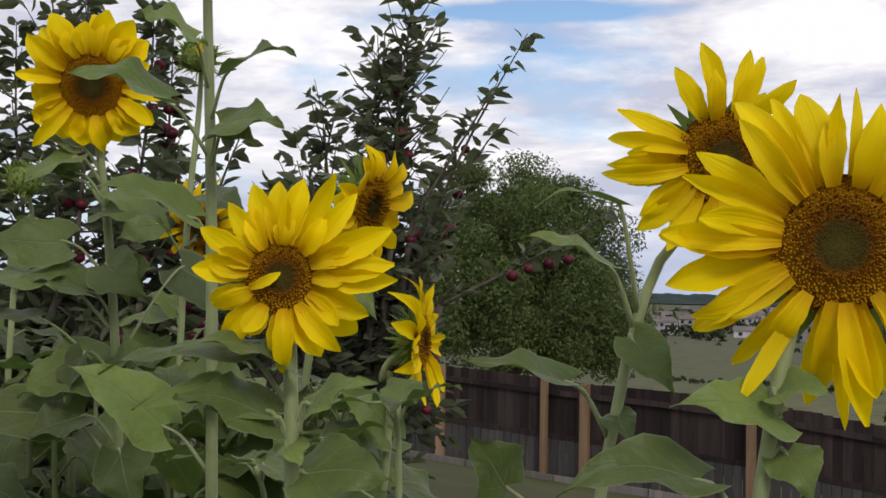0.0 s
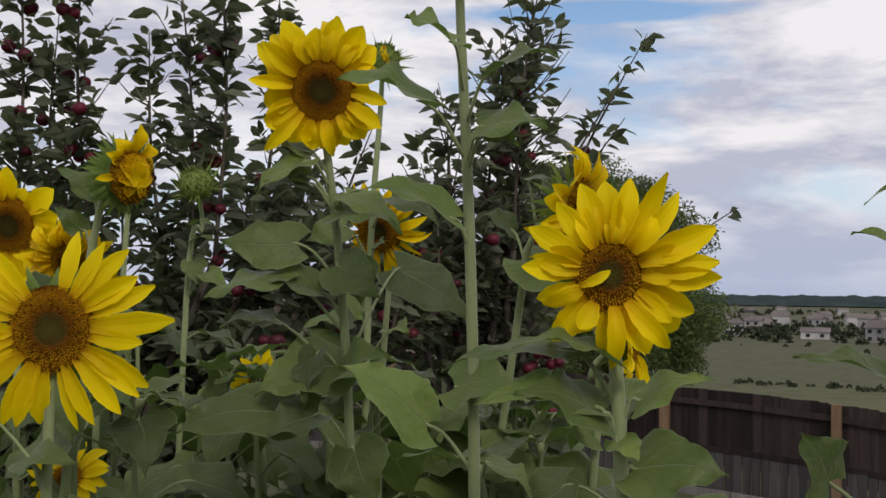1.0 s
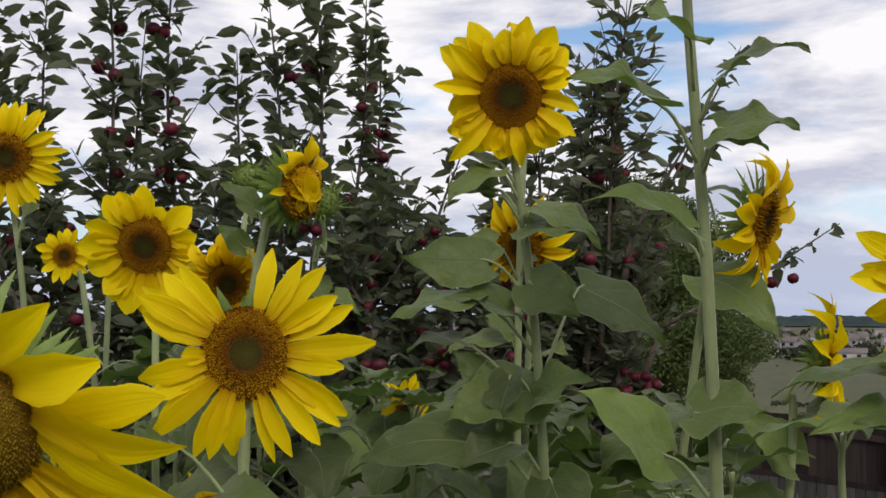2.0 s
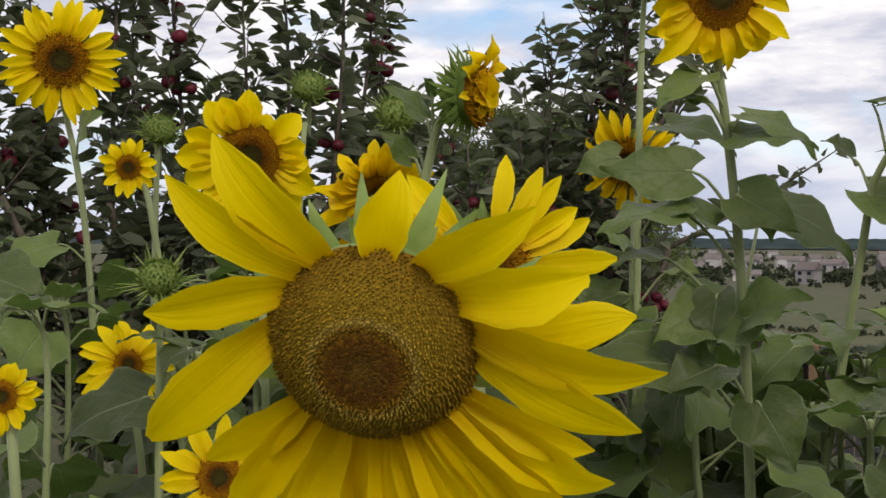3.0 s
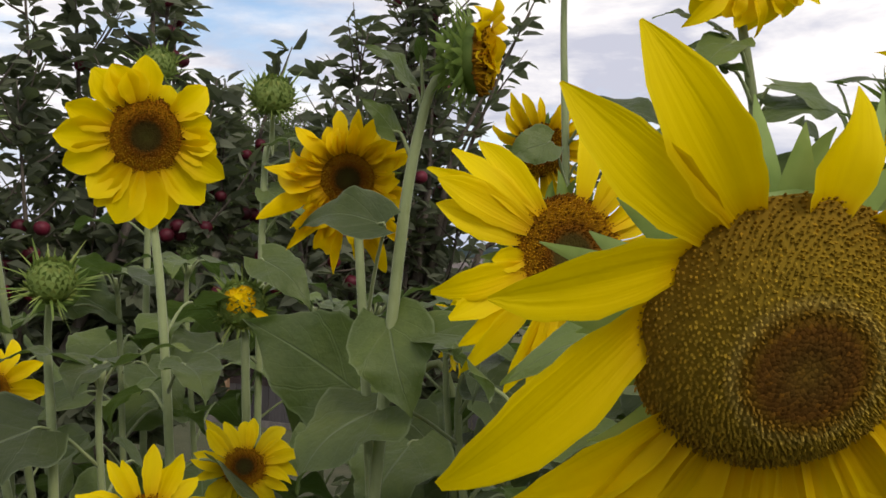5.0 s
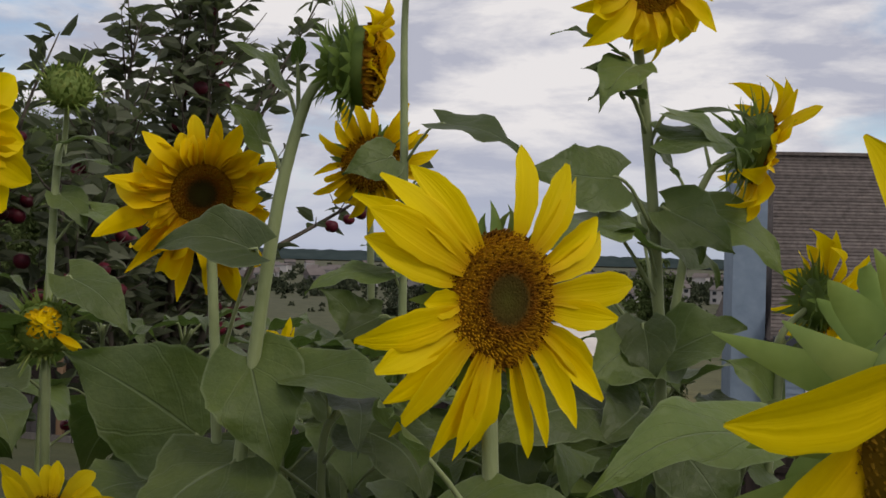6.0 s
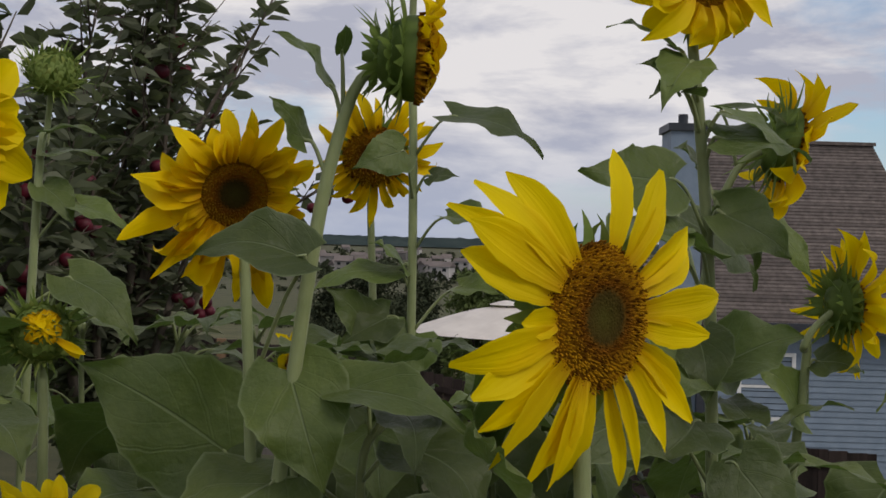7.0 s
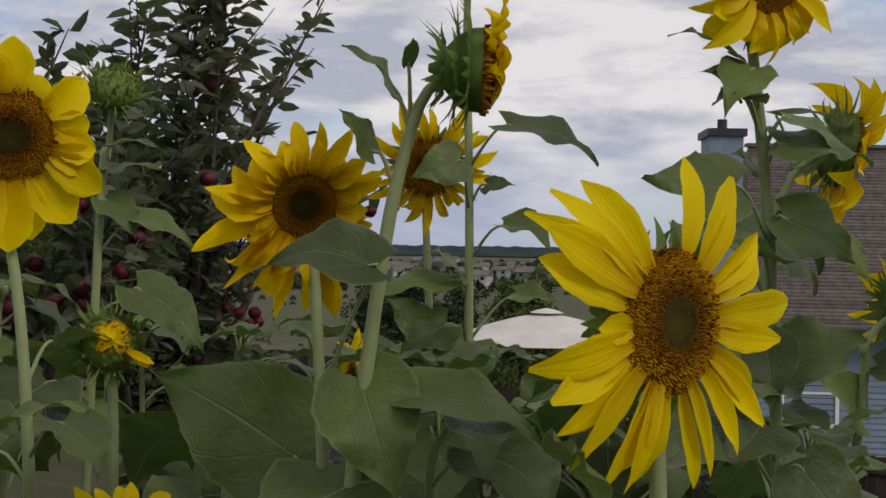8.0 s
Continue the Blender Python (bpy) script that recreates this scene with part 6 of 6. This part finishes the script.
def patio_umbrella(at, radius):
    c = np.array(at, float)
    base = ground_z(c[0], c[1])
    u = thing("patio_umbrella", (float(c[0]), float(c[1]), base), "open cream canvas patio umbrella with a vent cap", "umbrella")
    part("pole", tube([(c[0], c[1], base), (c[0], c[1], c[2])], [0.022, 0.022], 10), grey_wood_mat, u)

    def canopy(r0, r1, z0, z1, sag):
        verts, faces, sides, rows = [], [], 40, 6
        for i in range(rows):
            s = i / (rows - 1)
            for j in range(sides):
                a = 2 * math.pi * j / sides
                rib = abs(math.sin(a * 4))
                r = r0 + (r1 - r0) * s
                verts.append(c + np.array((math.cos(a) * r * (1 - 0.05 * rib * s), math.sin(a) * r * (1 - 0.05 * rib * s), z0 + (z1 - z0) * s ** 1.35 - sag * rib * s * (1 - s) * 2)))
        for i in range(rows - 1):
            for j in range(sides):
                a, b = i * sides + j, i * sides + (j + 1) % sides
                faces.append((a, a + sides, b + sides, b))
        return verts, faces

    part("canopy", canopy(0.25, radius, -0.10, -0.62, 0.06), canvas_mat, u)
    part("vent_cap", canopy(0.02, 0.36, 0.03, -0.06, 0.01), canvas_mat, u)
    for k in range(8):
        a = math.pi / 8 + k * math.pi / 4
        d = np.array((math.cos(a), math.sin(a), 0))
        part("rib", tube([c + (0, 0, -0.12), c + d * radius * 0.5 + (0, 0, -0.34), c + d * radius * 0.97 + (0, 0, -0.63)], [0.008, 0.008], 5), grey_wood_mat, u)


patio_umbrella((12.811, 20.322, 0.409), 2.0)


# Houses far across the plain and the wooded ridge behind them
def far_house(at, turn, wide, deep, high, rise, group="far houses"):
    x, y = at
    z = ground_z(x, y)
    h = thing("far_house", (x, y, z), "pale far-off house with a grey-brown gable roof", "house", group)
    m = Matrix.Translation((x, y, z)) @ Matrix.Rotation(turn, 4, "Z")
    part("wall", placed(box((-wide / 2, -deep / 2, -1), (wide / 2, deep / 2, high)), m), far_wall_mat, h, smooth=False)
    e = 0.5
    v = [(-wide / 2 - e, -deep / 2 - e, high), (wide / 2 + e, -deep / 2 - e, high), (wide / 2 + e, deep / 2 + e, high), (-wide / 2 - e, deep / 2 + e, high), (-wide / 2 - e, 0, high + rise), (wide / 2 + e, 0, high + rise)]
    part("roof", placed((v, [(0, 1, 5, 4), (2, 3, 4, 5), (0, 4, 3), (1, 2, 5), (3, 2, 1, 0)]), m), far_roof_mat, h, smooth=False)
    n = max(2, int(wide / 4)) if math.hypot(x, y) < 690 else 0
    for k in range(n):
        cx = -wide / 2 + wide * (k + 0.5) / n
        for level in range(int(high // 2.8)):
            part("window", placed(box((cx - 0.8, -deep / 2 - 0.06, 0.9 + 2.8 * level), (cx + 0.8, -deep / 2 - 0.01, 2.3 + 2.8 * level)), m), glass_mat, h, smooth=False)


rng = random.Random(9)
for k in range(150):
    az = radians(-5 + 57 * k / 149 + rng.uniform(-0.6, 0.6))
    far = rng.choice((500, 560, 600, 640, 680, 740, 820, 920, 1050, 1200, 1350)) * rng.uniform(0.92, 1.08)
    far_house((far * math.sin(az), far * math.cos(az)), rng.uniform(-0.6, 0.6) - az, rng.uniform(6.5, 11.5), rng.uniform(6, 9), rng.choice((3.0, 5.7, 5.7)), rng.uniform(1.6, 3.2))

# scrub and trees between the houses
count, per = 1700, 64
gen = np.random.default_rng(3)
az = np.radians(gen.uniform(-12, 58, count))
far = gen.choice((420, 520, 560, 600, 640, 700, 800, 950, 1150, 1400), count) * gen.uniform(0.85, 1.15, count)
size = np.where(far < 450, gen.uniform(0.5, 1.4, count), gen.uniform(2.0, 5.0, count))
# lower bushes dot the field beyond the neighbours' gardens
az[620:680] = np.radians(gen.uniform(23, 46, 60))
far[620:680] = gen.uniform(120, 430, 60)
size[620:680] = gen.uniform(0.3, 0.9, 60) * (0.45 + far[620:680] / 240)
# a hedge runs across the field
az[1450:] = np.radians(gen.uniform(-8, 58, 250))
far[1450:] = 205 + 14 * np.sin(az[1450:] * 9) + gen.uniform(-5, 5, 250)
size[1450:] = gen.uniform(0.4, 1.0, 250)
spot = np.array([(r * math.sin(a), r * math.cos(a), ground_z(r * math.sin(a), r * math.cos(a))) for a, r in zip(az, far)])
d = gen.normal(0, 1, (count * per, 3))
d[:, 2] = np.abs(d[:, 2])
d /= np.linalg.norm(d, axis=1)[:, None]
s = np.repeat(size, per)
p = np.repeat(spot, per, 0) + d * (s * gen.uniform(0.4, 1, count * per))[:, None] * (0.7, 0.7, 1.0)
up = np.stack([gen.uniform(-1, 1, count * per), gen.uniform(-1, 1, count * per), np.full(count * per, 0.5)], 1)
scrub = leaf_cloud(p, d, up, s * 0.40, s * 0.34)
tagged(part("scrub", scrub, scrub_mat, None, smooth=False), "dark scrub and trees scattered over the plain", "scrub", kind="stuff")


def ridge():
    verts, faces = [], []
    n = 900
    for k in range(n + 1):
        az = radians(-75 + 190 * k / n)
        for j, (far, h) in enumerate(((2350, -13.0), (2400, 1.0), (2550, 7.0), (2700, -13.0))):
            up = 0 if h < 0 else 3.0 * noise.noise((k * 0.017, j * 3.0, 0)) + 3.4 * noise.noise((k * 0.47, j * 5.0, 2)) + 2.0 * noise.noise((k * 1.3, j, 7))
            verts.append((far * math.sin(az), far * math.cos(az), h + up))
    for k in range(n):
        for j in range(3):
            a = k * 4 + j
            faces.append((a, a + 4, a + 5, a + 1))
    tagged(part("backdrop", (verts, faces), hill_mat, None), "low dark wooded ridge along the horizon", "hills", kind="structure")


ridge()
fence((3.5, 19.8), radians(-33.8), -14.0, 13.0)
